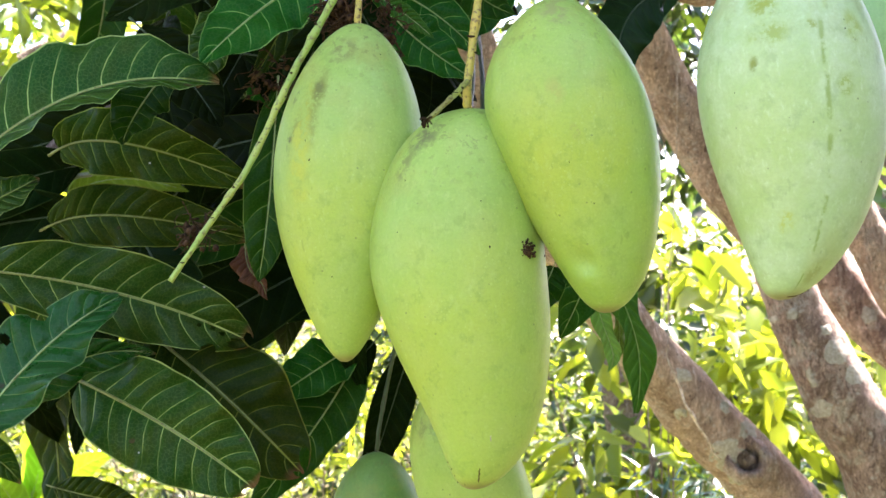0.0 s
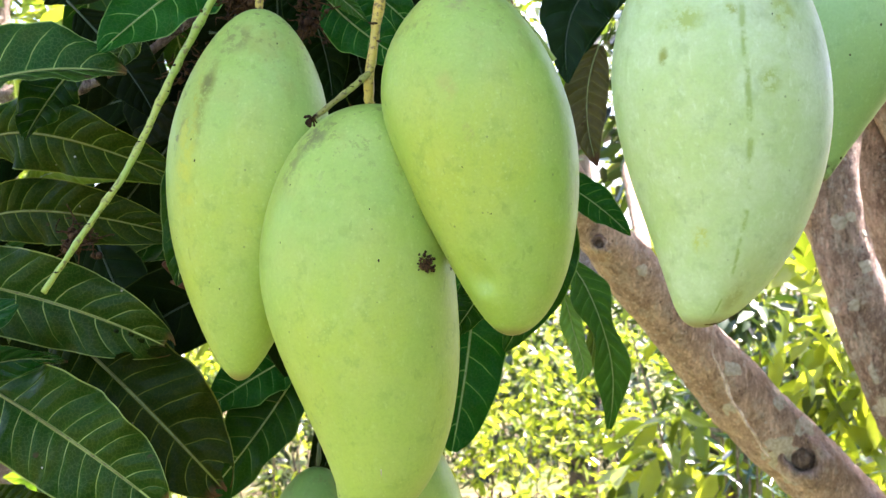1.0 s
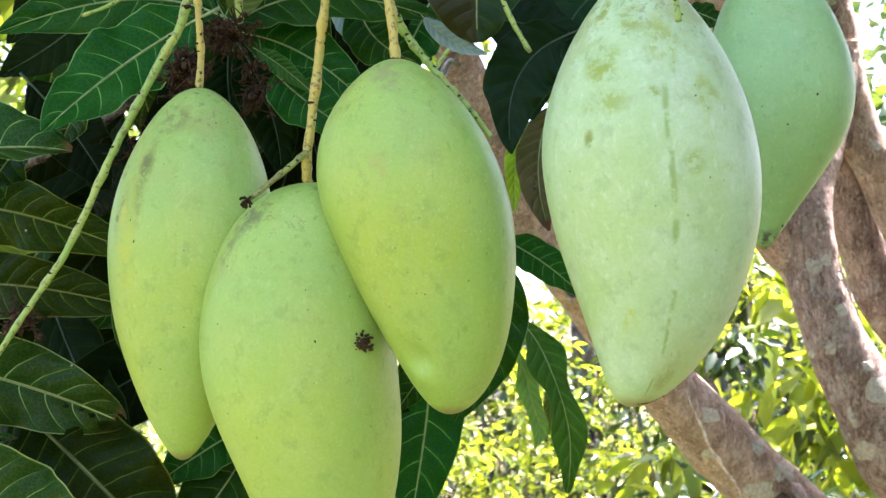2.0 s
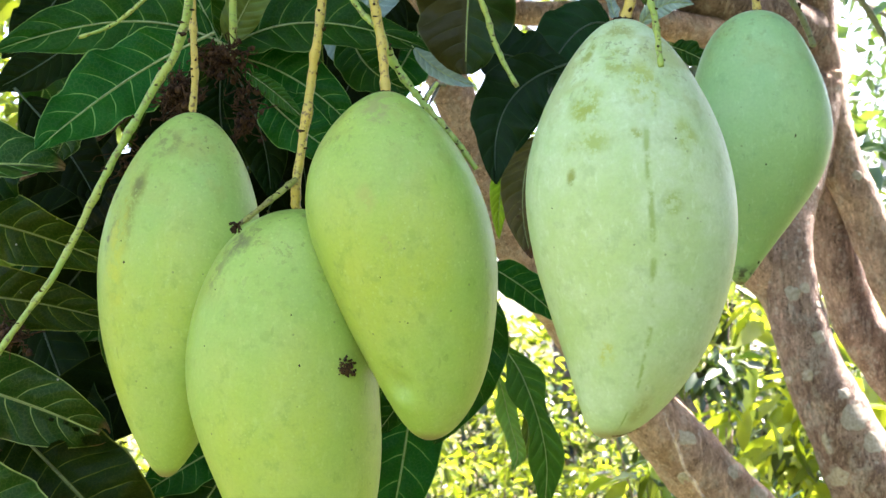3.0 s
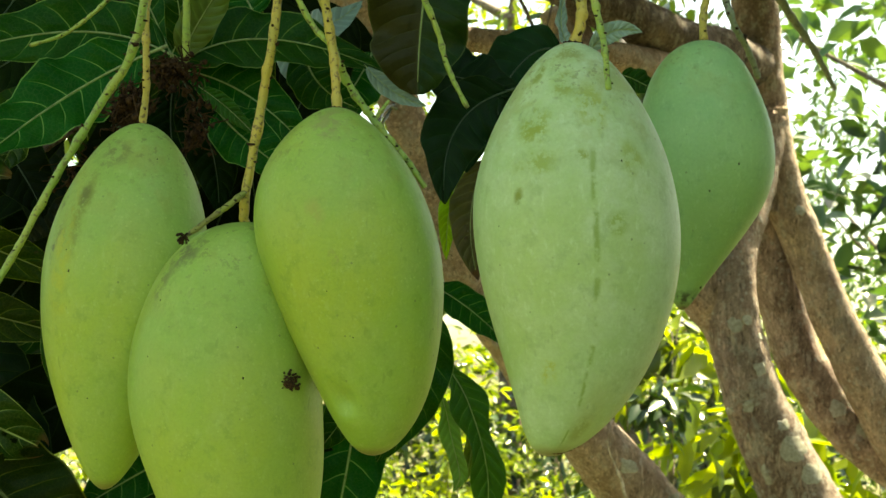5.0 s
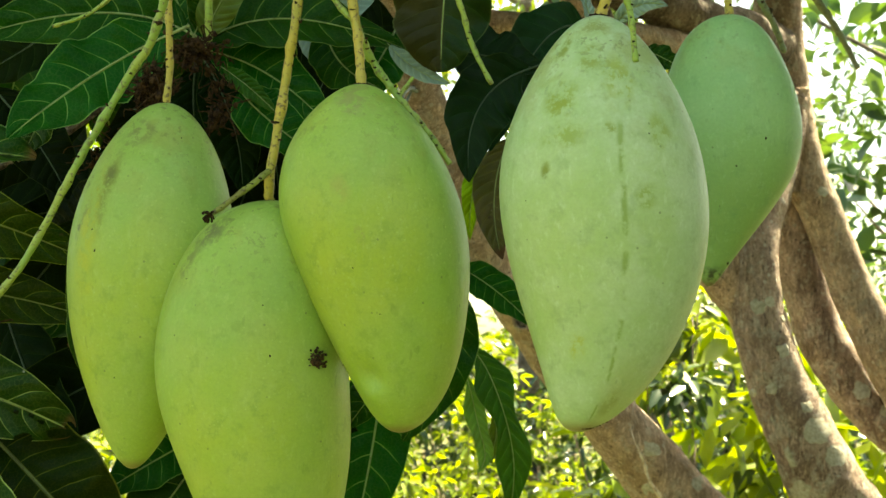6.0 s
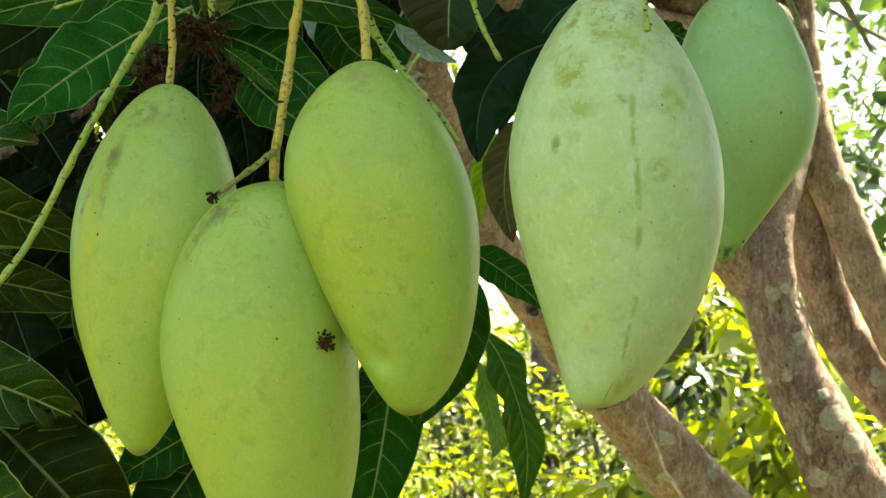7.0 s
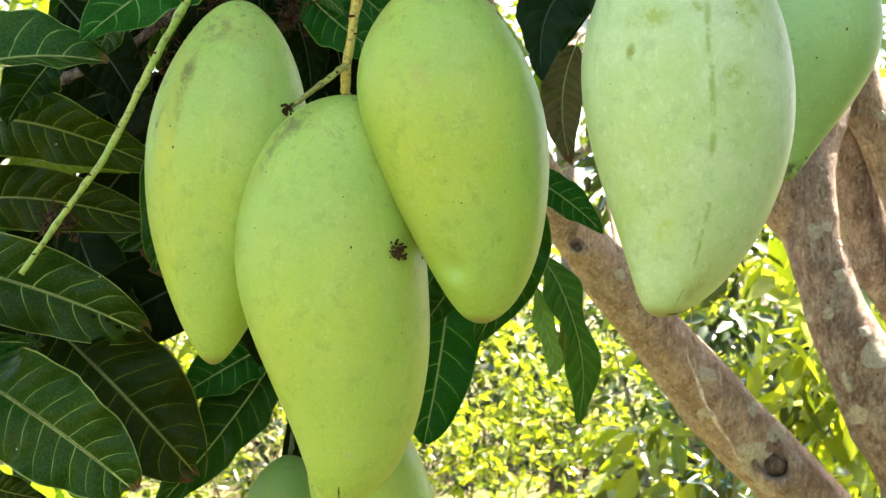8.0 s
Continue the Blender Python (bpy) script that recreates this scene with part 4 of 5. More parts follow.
def twig(points, r0, r1, material=None, name="twig", parent=None, scars=True, label=""):
    """A bare fruiting twig: slightly bent, swollen at the nodes, with small dark scars."""
    parent = parent or TREE
    material = material or STALK_GREEN
    rows = spline(points, 7)
    n = len(rows) - 1
    seed = random.random() * 50
    r0, r1 = r0 * 0.93, r1 * 0.93
    body = []
    for k, p in enumerate(rows):
        s = k / n
        r = r0 + (r1 - r0) * s
        r *= 1 + 0.06 * math.sin(k * 2.1 + seed) + (0.20 if k % 5 == 2 else 0)
        sway = Vector((noise.noise(Vector((k * 0.7, seed, 0))), 0, noise.noise(Vector((k * 0.7, seed, 9))))) * r * 0.25
        body.append((p[0] + sway.x, p[1], p[2] + sway.z, r))
    ob = part(name, tube(body, 10, 3, 0.14, 320), material, parent, label)
    if scars:
        bm = bmesh.new()
        for k in range(1, n):
            if random.random() < 0.45:
                continue
            p = body[k]
            turn = random.uniform(-1.4, 1.4)
            out = Vector((math.sin(turn), -math.cos(turn), 0.1)) * p[3] * 0.95
            if random.random() < 0.3:
                tip = Vector(p[:3]) + out * random.uniform(1.5, 2.0) + Vector((0, 0, random.uniform(-0.5, 0.7) * p[3]))
                tube([(*(Vector(p[:3]) + out * 0.8), p[3] * 0.34), (*((Vector(p[:3]) + out + tip) / 2), p[3] * 0.26), (*tip, p[3] * 0.12)], 5, 2, bm=bm)
            size, flat = p[3] * random.uniform(0.18, 0.52), (random.uniform(1.0, 2.2), 0.7, random.uniform(0.4, 1.1))
            if material is not STALK_YELLOW or k % 5 < 2:
                blob(bm, Vector(p[:3]) + out, size, flat, 0.9, k * 1.3)
        if len(bm.verts):
            tagged(part("node_scar", bm, SCAB, ob), kind="stuff")
    return ob


LONG_TWIG = twig([(-0.084, 0.530, 1.690), (-0.091, 0.540, 1.647), (-0.106, 0.545, 1.620), (-0.128, 0.550, 1.580), (-0.146, 0.551, 1.541), (-0.164, 0.552, 1.514), (-0.185, 0.554, 1.483)], 0.0023, 0.0014, label="long bare yellow-green fruiting twig")
twig([(-0.185, 0.500, 1.657), (-0.157, 0.500, 1.659), (-0.123, 0.500, 1.660), (-0.095, 0.500, 1.663), (-0.063, 0.510, 1.674), (-0.045, 0.52, 1.70)], 0.0027, 0.0021)
twig([(-0.095, 0.60, 1.71), (-0.114, 0.600, 1.690), (-0.124, 0.600, 1.679), (-0.138, 0.600, 1.667), (-0.155, 0.600, 1.660)], 0.0014, 0.0009)
twig([(-0.030, 0.53, 1.70), (-0.023, 0.530, 1.682), (-0.010, 0.533, 1.660), (-0.002, 0.531, 1.651)], 0.0016, 0.0014)
twig([(-0.002, 0.533, 1.653), (0.006, 0.543, 1.638), (0.0135, 0.545, 1.6275), (0.0215, 0.545, 1.6175), (0.030, 0.545, 1.608), (0.0385, 0.545, 1.598), (0.0455, 0.545, 1.588)], 0.0022, 0.0013)
twig([(0.0205, 0.545, 1.6185), (0.0235, 0.545, 1.6235), (0.027, 0.545, 1.6285)], 0.0012, 0.0009)
twig([(0.030, 0.56, 1.72), (0.037, 0.560, 1.695), (0.049, 0.565, 1.671), (0.056, 0.568, 1.651), (0.066, 0.568, 1.632)], 0.0018, 0.0012)
twig([(0.098, 0.45, 1.69), (0.102, 0.446, 1.661), (0.106, 0.446, 1.644), (0.109, 0.446, 1.632), (0.111, 0.446, 1.615)], 0.0019, 0.0012)
twig([(0.195, 0.60, 1.74), (0.202, 0.600, 1.712), (0.209, 0.600, 1.691), (0.220, 0.610, 1.680), (0.229, 0.620, 1.668)], 0.0024, 0.0016, STALK_GREY)
twig([(0.477, 1.3, 1.946), (0.494, 1.3, 1.918), (0.515, 1.3, 1.889), (0.532, 1.3, 1.861), (0.546, 1.3, 1.835)], 0.0055, 0.0028, STALK_GREY, scars=False)
twig([(0.150, 1.2, 1.94), (0.163, 1.200, 1.904), (0.181, 1.200, 1.868), (0.199, 1.200, 1.830)], 0.0024, 0.0017, BARK_DARK, scars=False)
twig([(0.215, 1.2, 1.94), (0.207, 1.200, 1.903), (0.199, 1.200, 1.863), (0.186, 1.200, 1.827)], 0.0018, 0.0011, BARK_DARK, scars=False)
twig([(-0.08, 0.60, 1.82), (-0.082, 0.605, 1.74), (-0.080, 0.615, 1.69), (-0.080, 0.625, 1.655)], 0.0017, 0.0022, STALK_GREEN, label="leafy shoot ringed with leaf bases")



# ---------- fruit ----------
def mango_body(top, long, swell, bend, hollow=None, thick=0.86, turns=56, rows=54):
    """The fruit as rings down its length: half width and sideways bend are smooth functions of the way down."""
    bm = bmesh.new()
    maps = bm.loops.layers.uv.new("UVMap")
    top = Vector(top)
    grid = []
    for k in range(rows + 1):
        s = 0.5 - 0.5 * math.cos(math.pi * k / rows)
        s = 0.0006 + 0.9988 * s
        w = math.sqrt(s * (1 - s)) * sum(c * s**p for p, c in enumerate(swell))
        middle = top + Vector((sum(c * s ** (p + 1) for p, c in enumerate(bend)), 0.006 * math.sin(math.pi * s), -long * s))
        ring = []
        for a in range(turns):
            t = 2 * math.pi * a / turns
            way = Vector((math.cos(t), math.sin(t) * thick, 0))
            uneven = 1 + 0.020 * noise.noise(Vector((way.x * 1.6, way.y * 1.6, s * 4)) + top * 9)
            if hollow:
                far = ((t - hollow[0]) * w) ** 2
                uneven += hollow[2] / max(w, 0.004) * (0.35 * math.exp(-(far + ((s - hollow[1] - 0.045) * long) ** 2) / 0.006**2) - math.exp(-(far + ((s - hollow[1]) * long) ** 2) / 0.005**2))
            ring.append((bm.verts.new(middle + way * w * uneven), a / turns, s))
        grid.append(ring)
    for p, q in zip(grid, grid[1:]):
        for a in range(turns):
            quad = (p[a], q[a], q[(a + 1) % turns], p[(a + 1) % turns])
            face = bm.faces.new([v[0] for v in quad])
            for loop, v in zip(face.loops, quad):
                u = v[1] + (1.0 if a == turns - 1 and v[1] == 0.0 else 0.0)
                loop[maps].uv = (u, v[2])
    bm.faces.new([v[0] for v in grid[0]])
    bm.faces.new([v[0] for v in grid[-1]][::-1])
    return bm


def mango(top, long, swell, bend, skin, stalk, label, r0=0.0023, r1=0.0022, hollow=None, bark=None):
    ob = thing("mango", top, label, "mango", "mangoes hanging in a cluster")
    part("fruit", mango_body(top, long, swell, bend, hollow), skin, ob)
    collar = bmesh.new()
    for k in range(9):
        t = 2 * math.pi * k / 9
        blob(collar, Vector(top) + Vector((math.cos(t) * r0 * 1.3, math.sin(t) * r0 * 1.3, -0.0006)), r0 * 0.55, (1, 1, 0.7), 0.5, k)
    tagged(part("collar", collar, SCAB, ob, "dark crusty stalk scar"), kind="stuff")
    twig(stalk, r0, r1, bark or STALK_YELLOW, "stalk", ob, label="" if bark else "yellow stalk with dark nodes")
    return ob


def on_skin(at, parent):
    """The place on a fruit's near side with the x and z of the given one, and the normal there."""
    fruit = next(o for o in parent.children if o.name.startswith("fruit"))
    skin = BVHTree.FromPolygons([v.co + PLACE[fruit] for v in fruit.data.vertices], [f.vertices[:] for f in fruit.data.polygons])
    hit, normal, _, _ = skin.ray_cast(Vector((at[0], at[1] - 0.15, at[2])), Vector((0, 1, 0)))
    if hit is None:
        hit, normal, _, _ = skin.find_nearest(Vector(at))
    return hit, normal


def speck(at, r, parent, squash=(1, 0.35, 1.2), name="speck", material=None):
    bm = bmesh.new()
    at = on_skin(at, parent)[0]
    blob(bm, at, r, squash, 0.7, at[0] * 91)
    return part(name, bm, material or SCAB, parent)


M1 = mango((-0.0917, 0.575, 1.6178), 0.1757, (0.0723, 0.0526, -0.0764, -0.0326, 0.0255), (-0.0124, 0.0061, -0.0049, 0.0035), SKIN_A, [(-0.0917, 0.575, 1.6138), (-0.091, 0.575, 1.639), (-0.093, 0.575, 1.668), (-0.092, 0.575, 1.697), (-0.09, 0.58, 1.75)], "slender yellow-green mango with brown scuffs on its shoulder", 0.0018, 0.0019)
M2 = mango((-0.0358, 0.55, 1.5687), 0.1895, (0.1247, -0.2124, 0.5581, -0.7367, 0.3365), (-0.0274, -0.0611, 0.2933, -0.2062), SKIN_B, [(-0.0358, 0.55, 1.5647), (-0.038, 0.548, 1.577), (-0.032, 0.545, 1.626), (-0.028, 0.540, 1.655), (-0.026, 0.540, 1.687), (-0.025, 0.54, 1.74)], "largest green mango with a dark crusty scab")
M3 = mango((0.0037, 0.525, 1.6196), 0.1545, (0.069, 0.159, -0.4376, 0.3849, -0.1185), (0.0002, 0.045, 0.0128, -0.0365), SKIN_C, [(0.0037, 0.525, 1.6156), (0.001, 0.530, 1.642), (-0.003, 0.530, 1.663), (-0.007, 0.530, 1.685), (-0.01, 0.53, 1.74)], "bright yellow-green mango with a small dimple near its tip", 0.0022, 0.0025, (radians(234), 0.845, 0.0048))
M4 = mango((0.1029, 0.485, 1.6439), 0.1742, (0.0711, 0.073, -0.021, -0.1939, 0.1341), (0.0233, -0.0818, 0.1688, -0.1161), SKIN_D, [(0.1029, 0.485, 1.6399), (0.107, 0.487, 1.657), (0.106, 0.490, 1.676), (0.104, 0.49, 1.74)], "pale grey-green mango with olive stains and a faint seam", 0.0025, 0.0026)
M5 = mango((0.1914, 0.595, 1.6795), 0.1412, (0.0826, -0.0916, 0.4058, -0.6999, 0.3283), (-0.014, 0.1298, -0.2378, 0.1124), SKIN_E, [(0.1914, 0.595, 1.6755), (0.191, 0.595, 1.692), (0.195, 0.600, 1.715), (0.2, 0.6, 1.76)], "smaller blue-green mango narrowing to a dark tip")
M6 = mango((-0.0765, 0.722, 1.3815), 0.130, (0.0580, 0.080, -0.30, 0.42, -0.23), (0.004, -0.02, 0.05, -0.04), SKIN_F, [(-0.0765, 0.722, 1.3785), (-0.072, 0.720, 1.41), (-0.055, 0.715, 1.48), (-0.02, 0.74, 1.55), (0.02, 0.95, 1.68), (0.045, 1.18, 1.77)], "small green mango hanging low, leaf shade put into its skin colour", 0.0013, 0.0015, bark=RIB_DARK)
M7 = mango((-0.038, 0.650, 1.430), 0.160, (0.0640, 0.085, -0.33, 0.47, -0.26), (0.030, 0.01, 0.02, -0.02), SKIN_B, [(-0.038, 0.650, 1.427), (-0.036, 0.652, 1.46), (-0.03, 0.66, 1.52), (0.0, 0.76, 1.60), (0.03, 1.0, 1.72), (0.048, 1.19, 1.765)], "pale green mango half hidden behind the largest one", bark=RIB_DARK)


def scab(at, r, parent):
    """A cluster of brown dried flower remains stuck to the skin: crumpled scales, short threads and crumbs."""
    rng = random.Random(4)
    at, out = on_skin(at, parent)
    a = out.orthogonal().normalized()
    b = out.cross(a)
    scales, crumbs = bmesh.new(), bmesh.new()
    for k in range(30):
        t, reach = rng.uniform(0, 2 * math.pi), r * rng.random() ** 0.6 * 0.8
        start = at + (a * math.cos(t) + b * math.sin(t)) * reach + out * 0.0004
        way = ((a * math.cos(t) + b * math.sin(t)) * rng.uniform(0.2, 1.0) + a * rng.gauss(0, 0.5) + b * rng.gauss(0, 0.5) + out * rng.uniform(0.1, 0.9)).normalized() * r * rng.uniform(0.18, 0.42)
        tube([(*start, r * 0.10), (*(start + way * 0.5 + out * r * 0.08), r * rng.uniform(0.08, 0.14)), (*(start + way), r * 0.03)], 5, 2, 0.5, 900, bm=scales)
    for k in range(34):
        t, reach = rng.uniform(0, 2 * math.pi), r * rng.random() ** 0.7 * 1.05
        blob(crumbs, at + (a * math.cos(t) + b * math.sin(t)) * reach + out * rng.uniform(0, 0.0008), r * rng.uniform(0.05, 0.17), (1, 0.8, 1), 0.9, k)
    ob = part("scab", scales, SCAB_BROWN, parent, "brown dried flower remains")
    tagged(part("crumb", crumbs, SCAB, ob), kind="stuff")
    return ob


def spur(points, r0, r1, parent):
    """A short side stub ending in a dark tuft."""
    ob = twig(points, r0, r1, STALK_BROWN, "side_spur", parent)
    bm = bmesh.new()
    rng = random.Random(9)
    end = Vector(points[-1])
    for k in range(15):
        way = Vector((rng.uniform(-1, 0.4), rng.uniform(-1, 0.6), rng.uniform(-0.9, 0.7))).normalized() * rng.uniform(0.002, 0.0046)
        tube([(*end, 0.0006), (*(end + way * 0.6 + Vector((0, 0, 0.0006))), 0.0005), (*(end + way), 0.0003)], 5, 2, bm=bm)
        blob(bm, end + way, rng.uniform(0.0004, 0.0009), (1, 1, 1), 0.5, k)
    tagged(part("tuft", bm, SCAB, ob, "dark dried tuft"), kind="stuff")


speck((-0.117, 0.541, 1.543), 0.0006, M1)
speck((-0.119, 0.542, 1.553), 0.0004, M1)
speck((-0.106, 0.541, 1.485), 0.0004, M1)
speck((-0.081, 0.549, 1.598), 0.0004, M1)
speck((-0.032, 0.510, 1.497), 0.0005, M2)
speck((-0.075, 0.522, 1.505), 0.0004, M2)
speck((-0.071, 0.528, 1.530), 0.0004, M2)
speck((-0.036, 0.512, 1.519), 0.0003, M2)
speck((-0.001, 0.526, 1.494), 0.0007, M2)
speck((0.015, 0.489, 1.516), 0.0003, M3)
speck((0.003, 0.489, 1.535), 0.0003, M3)
speck((0.203, 0.565, 1.611), 0.0006, M5)
speck((0.189, 0.563, 1.597), 0.0006, M5)
speck((0.190, 0.588, 1.550), 0.0008, M5)
speck((0.119, 0.449, 1.589), 0.0004, M4)
speck((0.072, 0.466, 1.562), 0.0003, M4)
scab((-0.012, 0.517, 1.496), 0.0050, M2)
speck((-0.0310, 0.540, 1.4060), 0.0011, M2, (0.30, 0.4, 2.0), "scratch", DRY_VINE)
for step in range(8):
    speck((0.0985 + 0.0014 * step, 0.470, 1.4712 + 0.00006 * step * step), 0.00045 + 0.0001 * (step % 3), M4, (1.7, 0.4, 0.6), "crack", SCAB_BROWN)
for step in range(6):
    speck((-0.0358 - 0.0002 * (step % 2), 0.540, 1.3905 - 0.0011 * step), 0.0005 + 0.0001 * (step % 3), M2, (0.55, 0.35, 1.5), "crack", SCAB_BROWN)
for step in range(5):
    speck((-0.0500 + 0.0016 * step, 0.543, 1.393 - 0.0032 * step), 0.0004 + 0.0001 * (step % 2), M2, (0.6, 0.35, 1.6))
spur([(-0.038, 0.546, 1.582), (-0.048, 0.535, 1.571), (-0.061, 0.523, 1.558)], 0.0016, 0.0012, M2)



# ---------- grey inner branchlets and a leaf coloured as if sunlit among the dark ones ---
leaf((-0.290, 0.840, 1.556), (-0.255, 0.840, 1.569), (-0.205, 0.840, 1.560), 0.026, 10, 14, LEAF_YELLOW)
leaf((-0.330, 0.860, 1.535), (-0.315, 0.860, 1.520), (-0.290, 0.860, 1.512), 0.024, -10, 14, LEAF_MID)
twig([(-0.345, 0.800, 1.552), (-0.302, 0.800, 1.578), (-0.276, 0.800, 1.600), (-0.245, 0.800, 1.616), (-0.203, 0.800, 1.638), (-0.150, 0.80, 1.68)], 0.0050, 0.0030, BARK_DARK, scars=False)
twig([(-0.319, 0.820, 1.566), (-0.284, 0.820, 1.568), (-0.256, 0.820, 1.573), (-0.221, 0.820, 1.581)], 0.0026, 0.0014, STALK_GREY, scars=False)

# ---------- brown remains of the flower heads ----------
def dried_clump(at, size, count, seed, label):
    """Dry flower threads and crumbs tangled together."""
    rng = random.Random(seed)
    ob = thing("dried_flower_clump", at, label, "dried flowers")
    fibres, crumbs = bmesh.new(), bmesh.new()
    for k in range(count):
        a = Vector(at) + Vector([rng.gauss(0, 0.42) * size[j] for j in range(3)])
        way = Vector((rng.gauss(0, 1), rng.gauss(0, 1), rng.gauss(-0.3, 1))).normalized() * rng.uniform(0.004, 0.016)
        bow = Vector((rng.gauss(0, 1), rng.gauss(0, 1), rng.gauss(0, 1))) * 0.002
        tube([(*a, 0.0005), (*(a + way * 0.3 + bow), 0.0004), (*(a + way * 0.7 - bow * 0.8), 0.0004), (*(a + way), 0.0002)], 4, 2, bm=fibres)
        if k % 2 == 0:
            blob(crumbs, a + way * rng.uniform(0.3, 1), rng.uniform(0.0007, 0.0021), (1, 0.8, 1.1), 0.6, k)
    tagged(part("fibre_tangle", fibres, CRUMBS, ob), kind="stuff")
    tagged(part("crumb", crumbs, CRUMBS, ob), kind="stuff")


dried_clump((-0.101, 0.592, 1.628), (0.009, 0.008, 0.012), 130, 1, "tangled brown dried flowers round a mango stalk")
dried_clump((-0.084, 0.612, 1.654), (0.011, 0.008, 0.007), 110, 2, "dark brown dried flowers under a leaf rosette")
dried_clump((-0.074, 0.628, 1.628), (0.007, 0.006, 0.015), 60, 3, "brown dried flower remains dangling among leaves")
dried_clump((-0.176, 0.575, 1.508), (0.006, 0.006, 0.009), 40, 4, "small brown dried flower tuft behind a twig")
dried_clump((-0.140, 0.66, 1.605), (0.014, 0.012, 0.016), 40, 5, "brown dried flower stems among dark leaves")


def vine():
    ob = thing("dry_vine", (0.338, 1.40, 1.455), "thin pale dry vine stem hanging on the leaning limb", "vine")
    part("stem", tube([(0.336, 1.40, 1.80, 0.00054), (0.338, 1.41, 1.72, 0.00054), (0.332, 1.415, 1.60, 0.00061), (0.324, 1.420, 1.50, 0.00061), (0.322, 1.415, 1.462, 0.00068), (0.316, 1.400, 1.440, 0.00082), (0.314, 1.398, 1.421, 0.00088), (0.324, 1.400, 1.398, 0.0013), (0.332, 1.405, 1.381, 0.0020), (0.338, 1.410, 1.364, 0.0016), (0.352, 1.420, 1.346, 0.0024), (0.363, 1.432, 1.331, 0.0018), (0.378, 1.444, 1.314, 0.0021), (0.385, 1.452, 1.300, 0.0015), (0.400, 1.462, 1.287, 0.0010)], 8, 8, 0.55, 160), DRY_VINE, ob)


vine()


def dead_branch():
    ob = thing("dead_branch", (0.295, 1.90, 1.66), "bent dead branch with dangling brown dry leaves", "branch")
    part("stick", tube([(0.256, 1.45, 1.485, 0.009), (0.275, 1.62, 1.545, 0.010), (0.292, 1.80, 1.635, 0.012), (0.305, 1.90, 1.685, 0.013), (0.332, 1.90, 1.712, 0.013), (0.367, 1.90, 1.701, 0.011), (0.40, 1.88, 1.66, 0.008)], 12, 8, 0.12, 30), BARK_RED, ob)
    part("side_stick", tube([(0.366, 1.90, 1.70, 0.009), (0.352, 1.895, 1.66, 0.008), (0.345, 1.89, 1.63, 0.005)], 10, 6, 0.1, 30), BARK_DARK, ob)
    for k in range(7):
        x, z = 0.325 + 0.006 * k, 1.705 - 0.006 * (k % 3)
        blade, rib = leaf_meshes((x, 1.895 - 0.004 * k, z), (x + 0.012, 1.89, z - 0.05), (x + 0.004 * (k - 3), 1.885, z - 0.10 - 0.012 * (k % 3)), 0.026, 20 * (k - 3), 34, k * 0.13, 12, 3)
        one = part("dry_leaf", blade, LEAF_DRY, ob)
        part("midrib", rib, RIB_DULL, one)


dead_branch()

# ---------- deeper leaves of the same tree ----------
KEPT = {}


def shared_leaf(kind, m, material):
    """A leaf whose blade and rib are shared with others of its bend."""
    if (kind, material.name) not in KEPT:
        bends = ((0.02, 12, 0.3), (-0.025, 16, 0.6), (0.035, 20, 0.1), (0.0, 10, 0.8))
        sag, fold, wave = bends[kind]
        blade, rib = leaf_meshes((0, 0, 0), (0.0, -sag, -0.09), (0.0, 0.01, -0.18), 0.05, 0, fold, wave, 16, 3)
        made = []
        for name, bm, mat in (("leaf", blade, material), ("midrib", rib, RIB_DARK if material == LEAF_INNER_SHADE else RIB_DULL)):
            mesh = bpy.data.meshes.new(name)
            bm.to_mesh(mesh)
            bm.free()
            mesh.materials.append(mat)
            mesh.polygons.foreach_set("use_smooth", [True] * len(mesh.polygons))
            made.append(mesh)
        KEPT[kind, material.name] = made
    blade, rib = KEPT[kind, material.name]
    ob = new("leaf", blade)
    ob.parent = TREE
    ob.matrix_basis = Matrix.Translation(-PLACE[TREE]) @ m
    cord = new("midrib", rib)
    cord.parent = ob
    return ob


